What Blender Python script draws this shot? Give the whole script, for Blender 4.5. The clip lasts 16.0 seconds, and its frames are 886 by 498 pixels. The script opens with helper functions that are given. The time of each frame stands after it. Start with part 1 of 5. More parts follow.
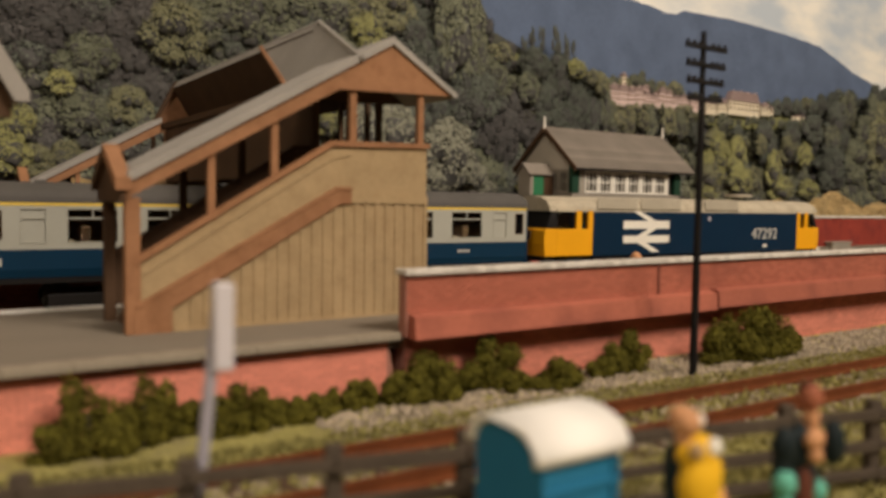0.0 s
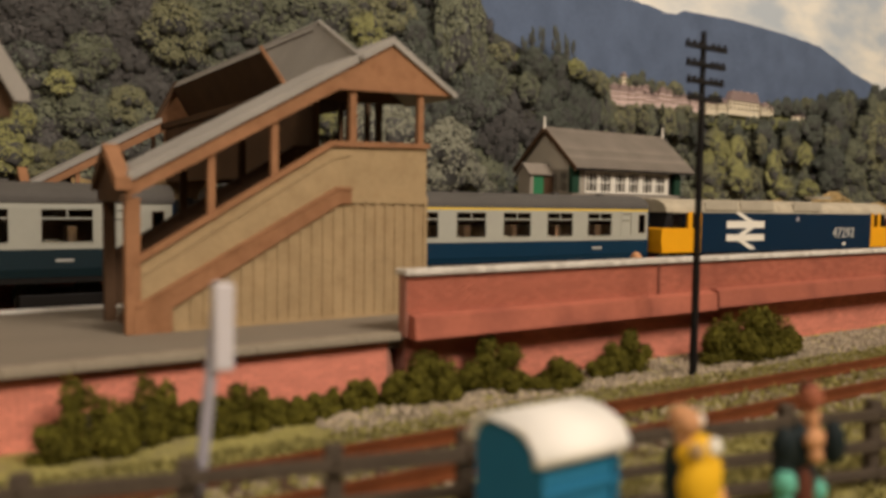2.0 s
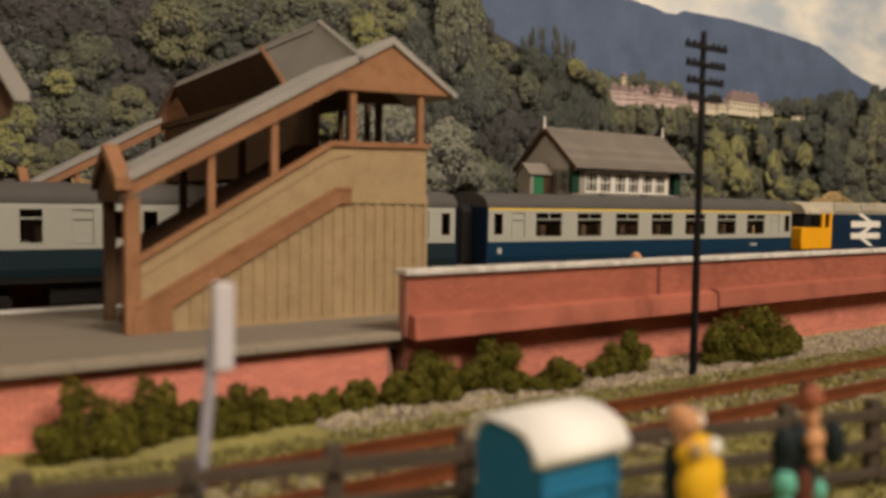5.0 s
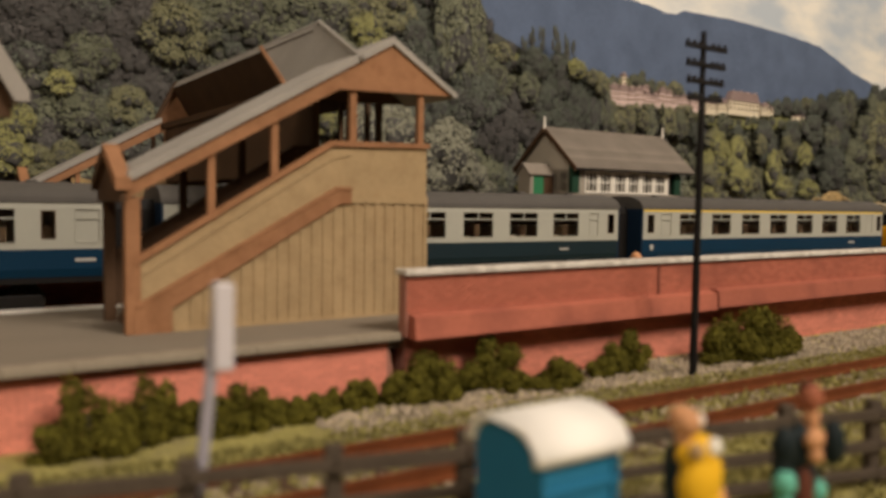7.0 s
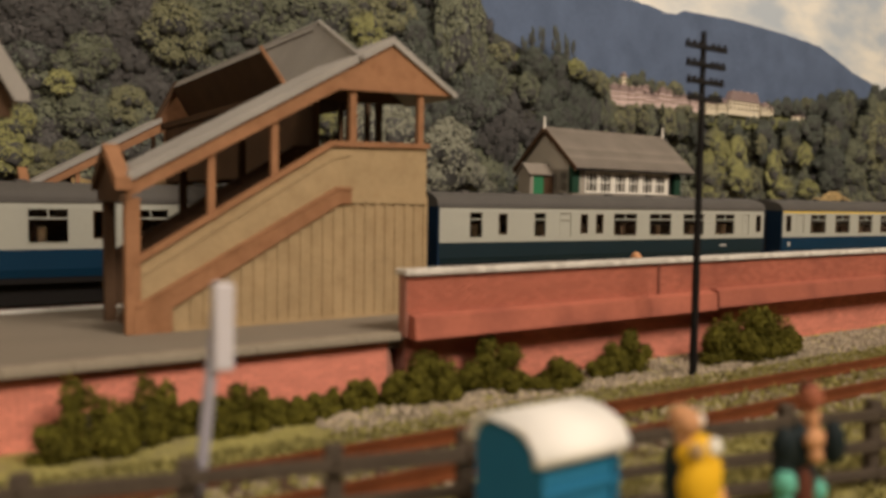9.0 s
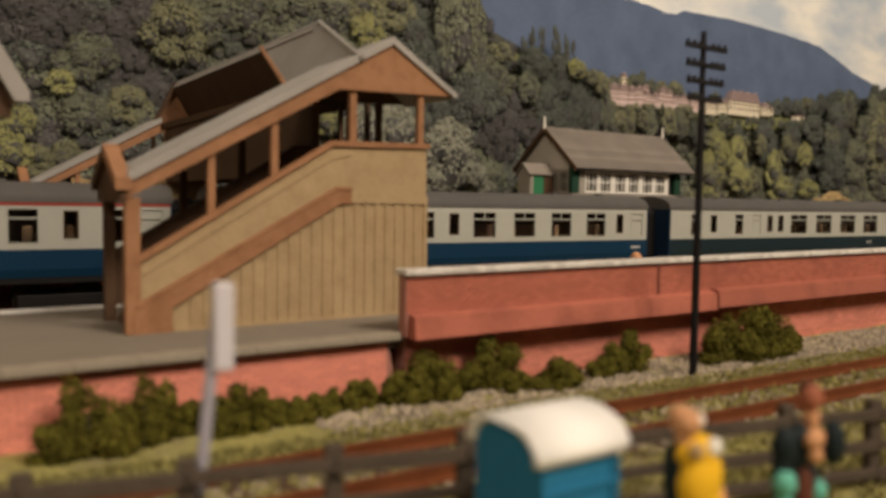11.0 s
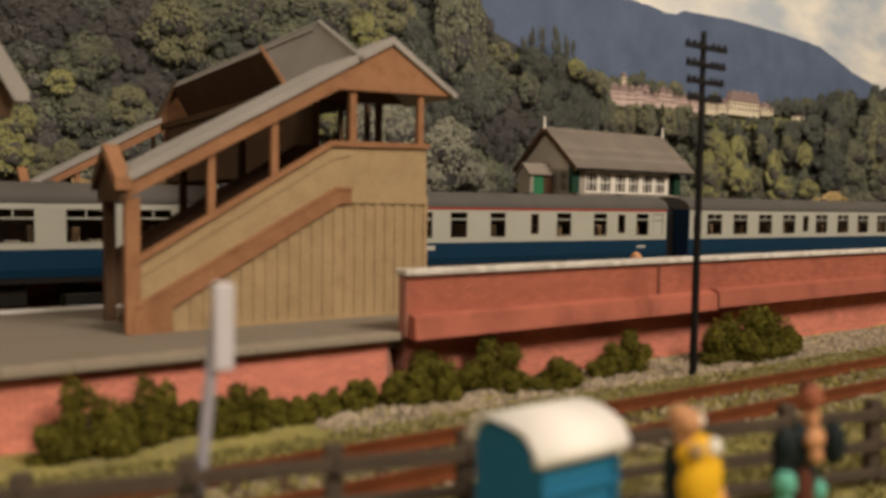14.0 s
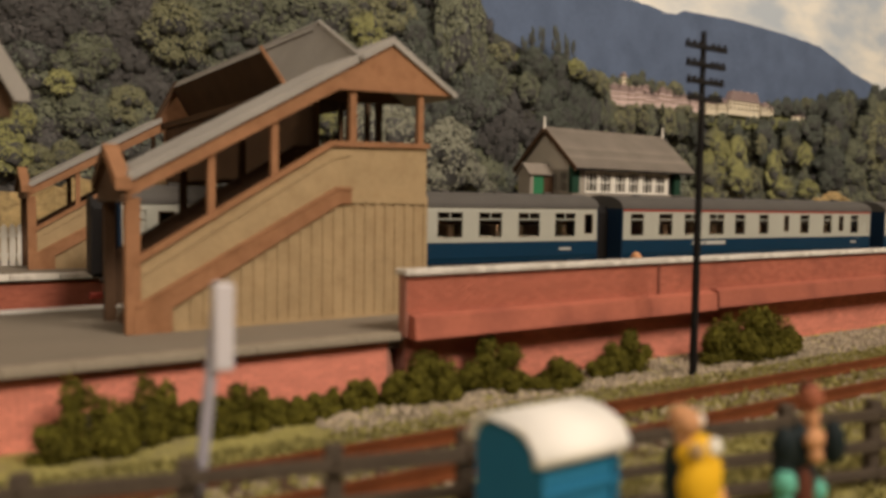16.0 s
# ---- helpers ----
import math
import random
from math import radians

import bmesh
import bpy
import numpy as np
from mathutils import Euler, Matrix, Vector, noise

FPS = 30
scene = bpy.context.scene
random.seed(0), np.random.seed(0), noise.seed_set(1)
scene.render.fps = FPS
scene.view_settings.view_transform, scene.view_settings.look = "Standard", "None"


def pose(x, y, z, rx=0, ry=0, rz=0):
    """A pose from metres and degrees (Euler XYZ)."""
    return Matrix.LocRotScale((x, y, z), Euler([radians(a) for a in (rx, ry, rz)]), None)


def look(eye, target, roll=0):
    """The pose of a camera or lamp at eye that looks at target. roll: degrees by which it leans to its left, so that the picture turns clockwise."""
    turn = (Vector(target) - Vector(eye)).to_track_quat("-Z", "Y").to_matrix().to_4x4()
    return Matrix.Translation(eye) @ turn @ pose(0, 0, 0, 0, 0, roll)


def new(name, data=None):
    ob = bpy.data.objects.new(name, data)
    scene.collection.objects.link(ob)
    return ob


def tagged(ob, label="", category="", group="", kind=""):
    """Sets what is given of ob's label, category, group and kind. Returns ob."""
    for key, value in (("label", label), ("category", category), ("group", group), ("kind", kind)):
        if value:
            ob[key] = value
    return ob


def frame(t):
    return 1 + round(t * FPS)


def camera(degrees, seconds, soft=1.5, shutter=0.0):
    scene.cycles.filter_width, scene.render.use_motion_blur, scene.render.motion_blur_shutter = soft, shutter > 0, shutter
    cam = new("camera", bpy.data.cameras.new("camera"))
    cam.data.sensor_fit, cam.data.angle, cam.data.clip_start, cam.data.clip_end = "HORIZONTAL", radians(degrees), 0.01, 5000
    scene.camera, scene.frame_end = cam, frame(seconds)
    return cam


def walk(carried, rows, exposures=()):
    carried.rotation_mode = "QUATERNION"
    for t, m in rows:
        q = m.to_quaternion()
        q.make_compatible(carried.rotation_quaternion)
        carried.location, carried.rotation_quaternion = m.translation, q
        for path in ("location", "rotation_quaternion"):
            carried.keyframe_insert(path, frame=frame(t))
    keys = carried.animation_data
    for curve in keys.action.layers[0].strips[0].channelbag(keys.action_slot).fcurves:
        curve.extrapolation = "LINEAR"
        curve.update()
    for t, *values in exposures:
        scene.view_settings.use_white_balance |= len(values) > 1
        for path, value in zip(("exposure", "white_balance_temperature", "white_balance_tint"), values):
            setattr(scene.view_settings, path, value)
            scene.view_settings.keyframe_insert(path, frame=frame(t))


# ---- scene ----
cam = camera(59.38, 16.0, soft=3.35)
EYE = pose(0.0, 0.0, 0.0445, 86.565, -0.887, -34.07)
cam.data.dof.use_dof = True
cam.data.dof.focus_distance = 0.42
cam.data.dof.aperture_fstop = 17.0
walk(cam, [(0.0, EYE), (16.0, EYE)], exposures=[(0.0, 0.0), (16.0, 0.0)])

# ---- light: a dim room with a warm ceiling lamp and an added fill from the west ----
world = bpy.data.worlds.new("room_air")
world.use_nodes = True
world.node_tree.nodes["Background"].inputs[0].default_value = (1.0, 0.92, 0.82, 1)
world.node_tree.nodes["Background"].inputs[1].default_value = 0.15
scene.world = world


def area_lamp(name, x, y, z, sx, sy, watts, colour, target):
    data = bpy.data.lights.new(name, "AREA")
    data.shape, data.size, data.size_y = "RECTANGLE", sx, sy
    data.energy, data.color = watts, colour
    ob = new(name, data)
    ob.matrix_world = look((x, y, z), target)
    return ob


area_lamp("ceiling_lamp_near", 0.50, -1.02, 1.22, 0.6, 0.4, 29.5, (1.0, 0.88, 0.755), (0.3, 0.25, 0.03))
# Added fill without a known source; it brightens sides that face west.
area_lamp("west_fill_lamp", -0.95, -0.85, 1.15, 0.7, 0.35, 9.0, (1.0, 0.88, 0.74), (0.3, 0.4, 0.0))


# ---- materials ----
def material(name, colour, rough=0.7, metal=0.0, vary=0.25, coarse=60.0, fine=900.0, bump=0.15, dirt=None, dirt_amount=0.0,
             by_object=0.0, by_island=0.0, spec=0.12):
    """A node material: base colour varied at two scales, with fine relief and patches of dirt. Scales are per metre."""
    m = bpy.data.materials.new(name)
    m.use_nodes = True
    nt = m.node_tree
    bsdf = nt.nodes["Principled BSDF"]
    bsdf.inputs["Roughness"].default_value, bsdf.inputs["Metallic"].default_value = rough, metal
    bsdf.inputs["Specular IOR Level"].default_value = spec
    coord = nt.nodes.new("ShaderNodeTexCoord")

    def tex(scale, detail):
        n = nt.nodes.new("ShaderNodeTexNoise")
        n.inputs["Scale"].default_value, n.inputs["Detail"].default_value = scale, detail
        nt.links.new(coord.outputs["Object"], n.inputs["Vector"])
        return n.outputs["Fac"]

    def calc(op, a, b):
        n = nt.nodes.new("ShaderNodeMath")
        n.operation = op
        for i, v in enumerate((a, b)):
            if isinstance(v, (int, float)):
                n.inputs[i].default_value = v
            else:
                nt.links.new(v, n.inputs[i])
        return n.outputs[0]

    c, f = tex(coarse, 4), tex(fine, 3)
    both = calc("ADD", calc("MULTIPLY", c, 0.6), calc("MULTIPLY", f, 0.4))
    value = calc("ADD", calc("MULTIPLY", calc("SUBTRACT", both, 0.5), vary * 4), 1.0)
    if by_object:
        info = nt.nodes.new("ShaderNodeObjectInfo")
        value = calc("MULTIPLY", value, calc("ADD", calc("MULTIPLY", info.outputs["Random"], 2 * by_object), 1 - by_object))
    if by_island:
        geo = nt.nodes.new("ShaderNodeNewGeometry")
        value = calc("MULTIPLY", value, calc("ADD", calc("MULTIPLY", geo.outputs["Random Per Island"], 2 * by_island), 1 - by_island))
    hsv = nt.nodes.new("ShaderNodeHueSaturation")
    hsv.inputs["Color"].default_value = (*colour, 1)
    nt.links.new(value, hsv.inputs["Value"])
    out = hsv.outputs["Color"]
    if dirt:
        mix = nt.nodes.new("ShaderNodeMix")
        mix.data_type = "RGBA"
        ramp = nt.nodes.new("ShaderNodeMapRange")
        ramp.inputs["From Min"].default_value, ramp.inputs["From Max"].default_value = 0.48, 0.68
        ramp.inputs["To Max"].default_value = dirt_amount
        nt.links.new(tex(coarse * 2.3, 6), ramp.inputs["Value"])
        nt.links.new(ramp.outputs[0], mix.inputs["Factor"])
        nt.links.new(out, mix.inputs["A"])
        mix.inputs["B"].default_value = (*dirt, 1)
        out = mix.outputs["Result"]
    nt.links.new(out, bsdf.inputs["Base Color"])
    if bump:
        b = nt.nodes.new("ShaderNodeBump")
        b.inputs["Strength"].default_value, b.inputs["Distance"].default_value = bump, 0.0006
        nt.links.new(f, b.inputs["Height"])
        nt.links.new(b.outputs["Normal"], bsdf.inputs["Normal"])
    return m


M = {}
M["stone_board"] = material("cream_stone_paint", (0.36, 0.252, 0.134), 0.75, vary=0.18, coarse=90, dirt=(0.25, 0.16, 0.08), dirt_amount=0.35)
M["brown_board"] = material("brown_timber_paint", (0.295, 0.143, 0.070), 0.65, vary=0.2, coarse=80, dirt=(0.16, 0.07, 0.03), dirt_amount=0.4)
# Dark timber tone; also stands for shade on rear and inner footbridge parts.
M["dark_shade_board"] = material("dark_timber_and_shade", (0.080, 0.044, 0.024), 0.75, vary=0.25)
M["slate"] = material("grey_roof_sheet", (0.31, 0.28, 0.245), 0.8, vary=0.2, coarse=50, fine=1400)
M["brick"] = material("salmon_brick_card", (0.64, 0.228, 0.155), 0.8, vary=0.16, coarse=35, dirt=(0.26, 0.09, 0.06), dirt_amount=0.3, by_island=0.12, by_object=0.1)
M["mortar"] = material("brick_mortar", (0.36, 0.16, 0.115), 0.9, vary=0.2)
M["brick_dark"] = material("deep_red_brick", (0.30, 0.05, 0.035), 0.8, vary=0.2, coarse=40, dirt=(0.14, 0.03, 0.03), dirt_amount=0.5)
M["edging"] = material("tan_edging_slab", (0.29, 0.24, 0.175), 0.85, vary=0.2, coarse=70, dirt=(0.18, 0.14, 0.10), dirt_amount=0.5)
M["joint_stain"] = material("dull_red_joint_stain", (0.17, 0.060, 0.042), 0.8, vary=0.2)
M["brick_deep"] = material("parapet_brick_card", (0.375, 0.118, 0.074), 0.8, vary=0.2, coarse=30, dirt=(0.17, 0.055, 0.04), dirt_amount=0.45, by_island=0.12, by_object=0.1)
M["letters"] = material("lettering_cream", (0.42, 0.40, 0.36), 0.6, vary=0.1)
M["box_green"] = material("signal_box_dark_green", (0.018, 0.05, 0.03), 0.6, vary=0.15)
M["coping"] = material("pale_concrete", (0.66, 0.60, 0.52), 0.85, vary=0.2, coarse=70, dirt=(0.25, 0.20, 0.15), dirt_amount=0.5)
M["tarmac"] = material("platform_tarmac", (0.20, 0.165, 0.125), 0.9, vary=0.15, coarse=40, fine=1800, bump=0.3)
M["white"] = material("white_paint", (0.78, 0.72, 0.62), 0.6, vary=0.08)
M["bright_white"] = material("clean_white_plastic", (0.85, 0.80, 0.73), 0.5, vary=0.05)
M["grass"] = material("scatter_turf", (0.30, 0.26, 0.085), 0.95, vary=0.5, coarse=45, fine=700, bump=0.8, dirt=(0.20, 0.16, 0.10), dirt_amount=0.8)
M["gravel"] = material("pale_ballast", (0.30, 0.24, 0.17), 0.95, vary=0.4, coarse=200, fine=900, bump=0.6, by_island=0.45)
M["tuft"] = material("grass_flock", (0.275, 0.238, 0.082), 0.95, vary=0.3, by_island=0.5, bump=0)
M["bush"] = material("foam_foliage", (0.098, 0.084, 0.012), 0.95, vary=0.5, coarse=120, by_island=0.45, bump=0)
M["rust"] = material("rusted_rail", (0.150, 0.046, 0.016), 0.75, 0.2, vary=0.35, coarse=120)
M["sleeper"] = material("brown_sleeper", (0.085, 0.050, 0.030), 0.9, vary=0.3)
M["black"] = material("black_paint", (0.012, 0.010, 0.009), 0.6, vary=0.2)
M["iron"] = material("dark_iron", (0.02, 0.016, 0.013), 0.55, vary=0.3)
M["loco_blue"] = material("rail_blue_paint", (0.004, 0.020, 0.046), 0.38, vary=0.10, bump=0.03, spec=0.2)
M["coach_blue"] = material("coach_blue_paint", (0.004, 0.028, 0.060), 0.40, vary=0.10, bump=0.03, spec=0.25)
M["coach_green"] = material("coach_blackened_blue", (0.006, 0.018, 0.024), 0.45, vary=0.12, bump=0.03, spec=0.4)
M["coach_navy"] = material("coach_end_navy", (0.010, 0.024, 0.050), 0.5, vary=0.15, bump=0.03)
M["coach_grey"] = material("coach_light_grey_paint", (0.385, 0.37, 0.31), 0.45, vary=0.06, bump=0.03)
M["coach_roof"] = material("coach_roof_grey", (0.095, 0.085, 0.075), 0.6, vary=0.15, bump=0.1)
M["loco_roof"] = material("loco_weathered_roof", (0.47, 0.40, 0.29), 0.7, vary=0.3, coarse=60, dirt=(0.30, 0.24, 0.16), dirt_amount=0.4)
M["loco_grille"] = material("loco_roof_grille", (0.36, 0.31, 0.23), 0.7, vary=0.2)
M["yellow"] = material("warning_yellow_paint", (0.80, 0.36, 0.012), 0.45, vary=0.08, bump=0.05)
M["yellow_line"] = material("cream_yellow_stripe", (0.75, 0.52, 0.10), 0.5, vary=0.05, bump=0)
M["red_line"] = material("dull_red_stripe", (0.30, 0.05, 0.035), 0.5, vary=0.05, bump=0)
M["red"] = material("dull_red_paint", (0.30, 0.05, 0.035), 0.5, vary=0.1)
M["interior"] = material("coach_interior_brown", (0.15, 0.085, 0.05), 0.8, vary=0.3)
M["seat"] = material("coach_seat_tan", (0.22, 0.15, 0.105), 0.85, vary=0.3)
M["hill"] = material("distant_blue_hill", (0.112, 0.144, 0.218), 1.0, vary=0.22, coarse=34, fine=600, bump=0)
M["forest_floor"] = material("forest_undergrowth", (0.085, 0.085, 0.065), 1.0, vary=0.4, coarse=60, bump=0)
# The shade tone colours crown cores, putting the crowns' inner shade into colour.
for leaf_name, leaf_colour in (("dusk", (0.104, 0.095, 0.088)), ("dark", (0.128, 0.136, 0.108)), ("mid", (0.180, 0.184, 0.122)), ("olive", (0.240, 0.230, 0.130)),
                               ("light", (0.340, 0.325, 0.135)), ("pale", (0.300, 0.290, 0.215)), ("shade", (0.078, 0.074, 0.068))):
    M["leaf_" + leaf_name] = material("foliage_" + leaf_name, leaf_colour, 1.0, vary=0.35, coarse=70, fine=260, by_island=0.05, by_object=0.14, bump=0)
M["meadow"] = material("far_meadow_grass", (0.24, 0.235, 0.10), 1.0, vary=0.35, coarse=50, fine=300, bump=0)
M["bark"] = material("bark", (0.05, 0.04, 0.03), 0.9)
M["pink_house"] = material("pinkish_render", (0.64, 0.48, 0.43), 0.9, vary=0.2, coarse=150)
M["cream_house"] = material("cream_render", (0.72, 0.62, 0.45), 0.9, vary=0.2, coarse=150)
M["house_roof"] = material("far_roof_tile", (0.28, 0.20, 0.18), 0.9, vary=0.25)
M["sand"] = material("sandy_rock", (0.58, 0.42, 0.20), 0.9, vary=0.4, coarse=90, fine=500, bump=0.6, dirt=(0.20, 0.12, 0.05), dirt_amount=0.5)
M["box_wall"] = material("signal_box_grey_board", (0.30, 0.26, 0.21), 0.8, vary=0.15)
# Wall grey lightened for the west gable, standing in for stronger west light.
M["gable_lightened"] = material("lightened_gable_board", (0.50, 0.44, 0.36), 0.8, vary=0.12)
M["box_roof"] = material("signal_box_slate", (0.22, 0.185, 0.15), 0.85, vary=0.2, coarse=60, fine=1200, by_object=0.15)
M["green"] = material("green_paint", (0.035, 0.17, 0.075), 0.6, vary=0.15)
M["hut_blue"] = material("turquoise_blue_paint", (0.022, 0.15, 0.265), 0.5, vary=0.10, coarse=40, bump=0.1)
M["fence"] = material("weathered_grey_timber", (0.075, 0.056, 0.040), 0.9, vary=0.3)
M["sign_grey"] = material("grey_lilac_metal", (0.34, 0.31, 0.34), 0.5, vary=0.08)
M["sign_face"] = material("pale_sign_paint", (0.56, 0.51, 0.52), 0.5, vary=0.08)
M["skin"] = material("figure_flesh_paint", (0.55, 0.27, 0.13), 0.6, vary=0.15)
M["figure_yellow"] = material("figure_yellow_paint", (0.75, 0.42, 0.02), 0.55, vary=0.12)
M["figure_dark"] = material("figure_dark_paint", (0.012, 0.018, 0.019), 0.6, vary=0.2)
M["figure_green"] = material("figure_mint_paint", (0.12, 0.38, 0.28), 0.6, vary=0.12)
M["figure_tan"] = material("figure_tan_paint", (0.40, 0.25, 0.12), 0.6, vary=0.15)
M["figure_brown"] = material("figure_brown_paint", (0.11, 0.035, 0.02), 0.6, vary=0.15)
M["figure_red"] = material("figure_ruddy_paint", (0.33, 0.11, 0.06), 0.6, vary=0.15)
M["room_wall"] = material("room_wall_paint", (0.48, 0.44, 0.385), 0.9, vary=0.05, coarse=2, fine=60)
M["carpet"] = material("room_carpet", (0.16, 0.12, 0.09), 0.95, vary=0.2, coarse=4, fine=200)
M["timber"] = material("layout_frame_timber", (0.34, 0.22, 0.12), 0.7, vary=0.2, coarse=12, fine=200)


def sky_material():
    """Printed sky: warm cream clouds on pale blue-grey."""
    m = bpy.data.materials.new("printed_sky")
    m.use_nodes = True
    nt = m.node_tree
    bsdf = nt.nodes["Principled BSDF"]
    bsdf.inputs["Roughness"].default_value = 0.8
    coord = nt.nodes.new("ShaderNodeTexCoord")
    mapping = nt.nodes.new("ShaderNodeMapping")
    mapping.inputs["Scale"].default_value = (1.0, 1.0, 2.6)
    noise_node = nt.nodes.new("ShaderNodeTexNoise")
    noise_node.inputs["Scale"].default_value, noise_node.inputs["Detail"].default_value = 9.0, 7.0
    ramp = nt.nodes.new("ShaderNodeValToRGB")
    ramp.color_ramp.elements[0].position, ramp.color_ramp.elements[0].color = 0.40, (0.50, 0.55, 0.60, 1)
    ramp.color_ramp.elements[1].position, ramp.color_ramp.elements[1].color = 0.62, (0.88, 0.83, 0.73, 1)
    nt.links.new(coord.outputs["Object"], mapping.inputs["Vector"])
    nt.links.new(mapping.outputs[0], noise_node.inputs["Vector"])
    nt.links.new(noise_node.outputs["Fac"], ramp.inputs["Fac"])
    nt.links.new(ramp.outputs["Color"], bsdf.inputs["Base Color"])
    return m


M["sky"] = sky_material()


def glass_material():
    m = bpy.data.materials.new("clear_glazing")
    m.use_nodes = True
    b = m.node_tree.nodes["Principled BSDF"]
    b.inputs["Base Color"].default_value = (0.85, 0.82, 0.75, 1)
    b.inputs["Roughness"].default_value, b.inputs["IOR"].default_value = 0.03, 1.2
    b.inputs["Transmission Weight"].default_value = 1.0
    return m


M["glass"] = glass_material()
MM = 0.001


# ---- mesh helpers; lengths in millimetres ----
def link(name, bm, mat, parent=None, label=""):
    me = bpy.data.meshes.new(name)
    bmesh.ops.recalc_face_normals(bm, faces=bm.faces[:])
    bm.to_mesh(me)
    bm.free()
    me.materials.append(mat)
    ob = new(name, me)
    if parent:
        ob.parent = parent
    if label:
        ob["label"] = label
    return ob


def part(name, bm, mat, parent, label=""):
    return link(name, bm, mat, parent, label)


def share(name, like, parent, place):
    """Another piece on the mesh of a piece already built."""
    ob = new(name, like.data)
    ob.parent, ob.location = parent, Vector(place) * MM
    return ob


def thing(name, label, category, at=(0, 0, 0), group="", kind=""):
    ob = new(name)
    ob.empty_display_size = 0.01
    ob.location = Vector(at) * MM
    return tagged(ob, label, category, group, kind)


def box(x0, x1, y0, y1, z0, z1, bev=0.0, bm=None):
    bm = bm or bmesh.new()
    vs = [bm.verts.new((x * MM, y * MM, z * MM)) for x in (x0, x1) for y in (y0, y1) for z in (z0, z1)]
    fs = [bm.faces.new([vs[i] for i in q]) for q in ((0, 1, 3, 2), (4, 6, 7, 5), (0, 4, 5, 1), (2, 3, 7, 6), (0, 2, 6, 4), (1, 5, 7, 3))]
    if bev:
        bmesh.ops.bevel(bm, geom=list({e for f in fs for e in f.edges}), offset=bev * MM, segments=2, affect="EDGES", profile=0.5)
    return bm


def prism(pts, y0, y1, bm=None, axis="y"):
    """A prism over a polygon of (x, z) from y0 to y1; with axis x the polygon is (y, z), with axis z it is (x, y)."""
    bm = bm or bmesh.new()

    def at(p, d):
        return {"y": (p[0], d, p[1]), "x": (d, p[0], p[1]), "z": (p[0], p[1], d)}[axis]

    a = [bm.verts.new(Vector(at(p, y0)) * MM) for p in pts]
    b = [bm.verts.new(Vector(at(p, y1)) * MM) for p in pts]
    bm.faces.new(a), bm.faces.new(b[::-1])
    for i in range(len(pts)):
        j = (i + 1) % len(pts)
        bm.faces.new((a[j], a[i], b[i], b[j]))
    return bm


def rod(p, q, r0, r1=None, seg=10, bm=None):
    """A tapered rod from p to q."""
    bm = bm or bmesh.new()
    p, q = Vector(p) * MM, Vector(q) * MM
    m = Matrix.Translation((p + q) / 2) @ (q - p).to_track_quat("Z", "Y").to_matrix().to_4x4()
    bmesh.ops.create_cone(bm, cap_ends=True, segments=seg, radius1=r0 * MM, radius2=(r1 if r1 is not None else r0) * MM, depth=(q - p).length, matrix=m)
    return bm


def slab(corners, thick, bm=None):
    """A flat slab: corners of its upper face, thickened against its normal."""
    bm = bm or bmesh.new()
    c = [Vector(p) * MM for p in corners]
    n = (c[1] - c[0]).cross(c[-1] - c[0]).normalized() * thick * MM
    a, b = [bm.verts.new(p) for p in c], [bm.verts.new(p - n) for p in c]
    bm.faces.new(a), bm.faces.new(b[::-1])
    for i in range(len(c)):
        j = (i + 1) % len(c)
        bm.faces.new((a[j], a[i], b[i], b[j]))
    return bm


def smooth(ob):
    for p in ob.data.polygons:
        p.use_smooth = True
    return ob


# ---- room ----
def room():
    for name, b in (("room_floor", (-1700, 2400, -1900, 1000, -1050, -1000)), ("ceiling", (-1700, 2400, -1900, 1000, 1400, 1450))):
        tagged(link(name, box(*b), M["carpet" if "floor" in name else "room_wall"]), "brown carpet of a dim room" if "floor" in name else "plain off-white room ceiling", name.split("_")[-1], kind="structure")
    for name, b in (("wall_south", (-1700, 2400, -1950, -1900, -1000, 1400)), ("wall_north", (-1700, 2400, 1000, 1050, -1000, 1400)),
                    ("wall_west", (-1750, -1700, -1900, 1000, -1000, 1400)), ("wall_east", (2400, 2450, -1900, 1000, -1000, 1400))):
        tagged(link(name, box(*b), M["room_wall"]), "plain off-white painted room wall", "wall", kind="structure")


room()


# ---- layout base: one uneven sheet of scenery on a timber frame ----
def ground():
    bm = bmesh.new()
    nx, ny = 320, 90
    x0, x1, y0, y1 = -1250, 1950, -160, 540
    grid = []
    for i in range(nx + 1):
        for j in range(ny + 1):
            x, y = x0 + (x1 - x0) * i / nx, y0 + (y1 - y0) * j / ny
            z = -3.4 + 0.7 * noise.noise(Vector((x, y, 0)) * 0.035) + 0.5 * noise.noise(Vector((x, y, 7)) * 0.16)
            if y < 40:
                z -= 0.06 * (40 - y)
            if y > 240:
                z = min(z, -3.2)
            grid.append(bm.verts.new((x * MM, y * MM, z * MM)))
    for i in range(nx):
        for j in range(ny):
            a = i * (ny + 1) + j
            bm.faces.new((grid[a], grid[a + ny + 1], grid[a + ny + 2], grid[a + 1]))
    tagged(smooth(link("ground", bm, M["grass"])), "model railway ground with olive turf and earth", "ground", kind="structure")
    tagged(link("layout_table", box(-1250, 1950, -160, 540, -40, -22), M["timber"]), "timber baseboard carrying the model railway", "table", kind="structure")
    frame_ob = bpy.data.objects["layout_table"]
    for x in (-1200, -420, 360, 1140, 1860):
        for y in (-130, 480):
            part("leg", box(x, x + 45, y, y + 45, -1000, -40, 2), M["timber"], frame_ob)


ground()


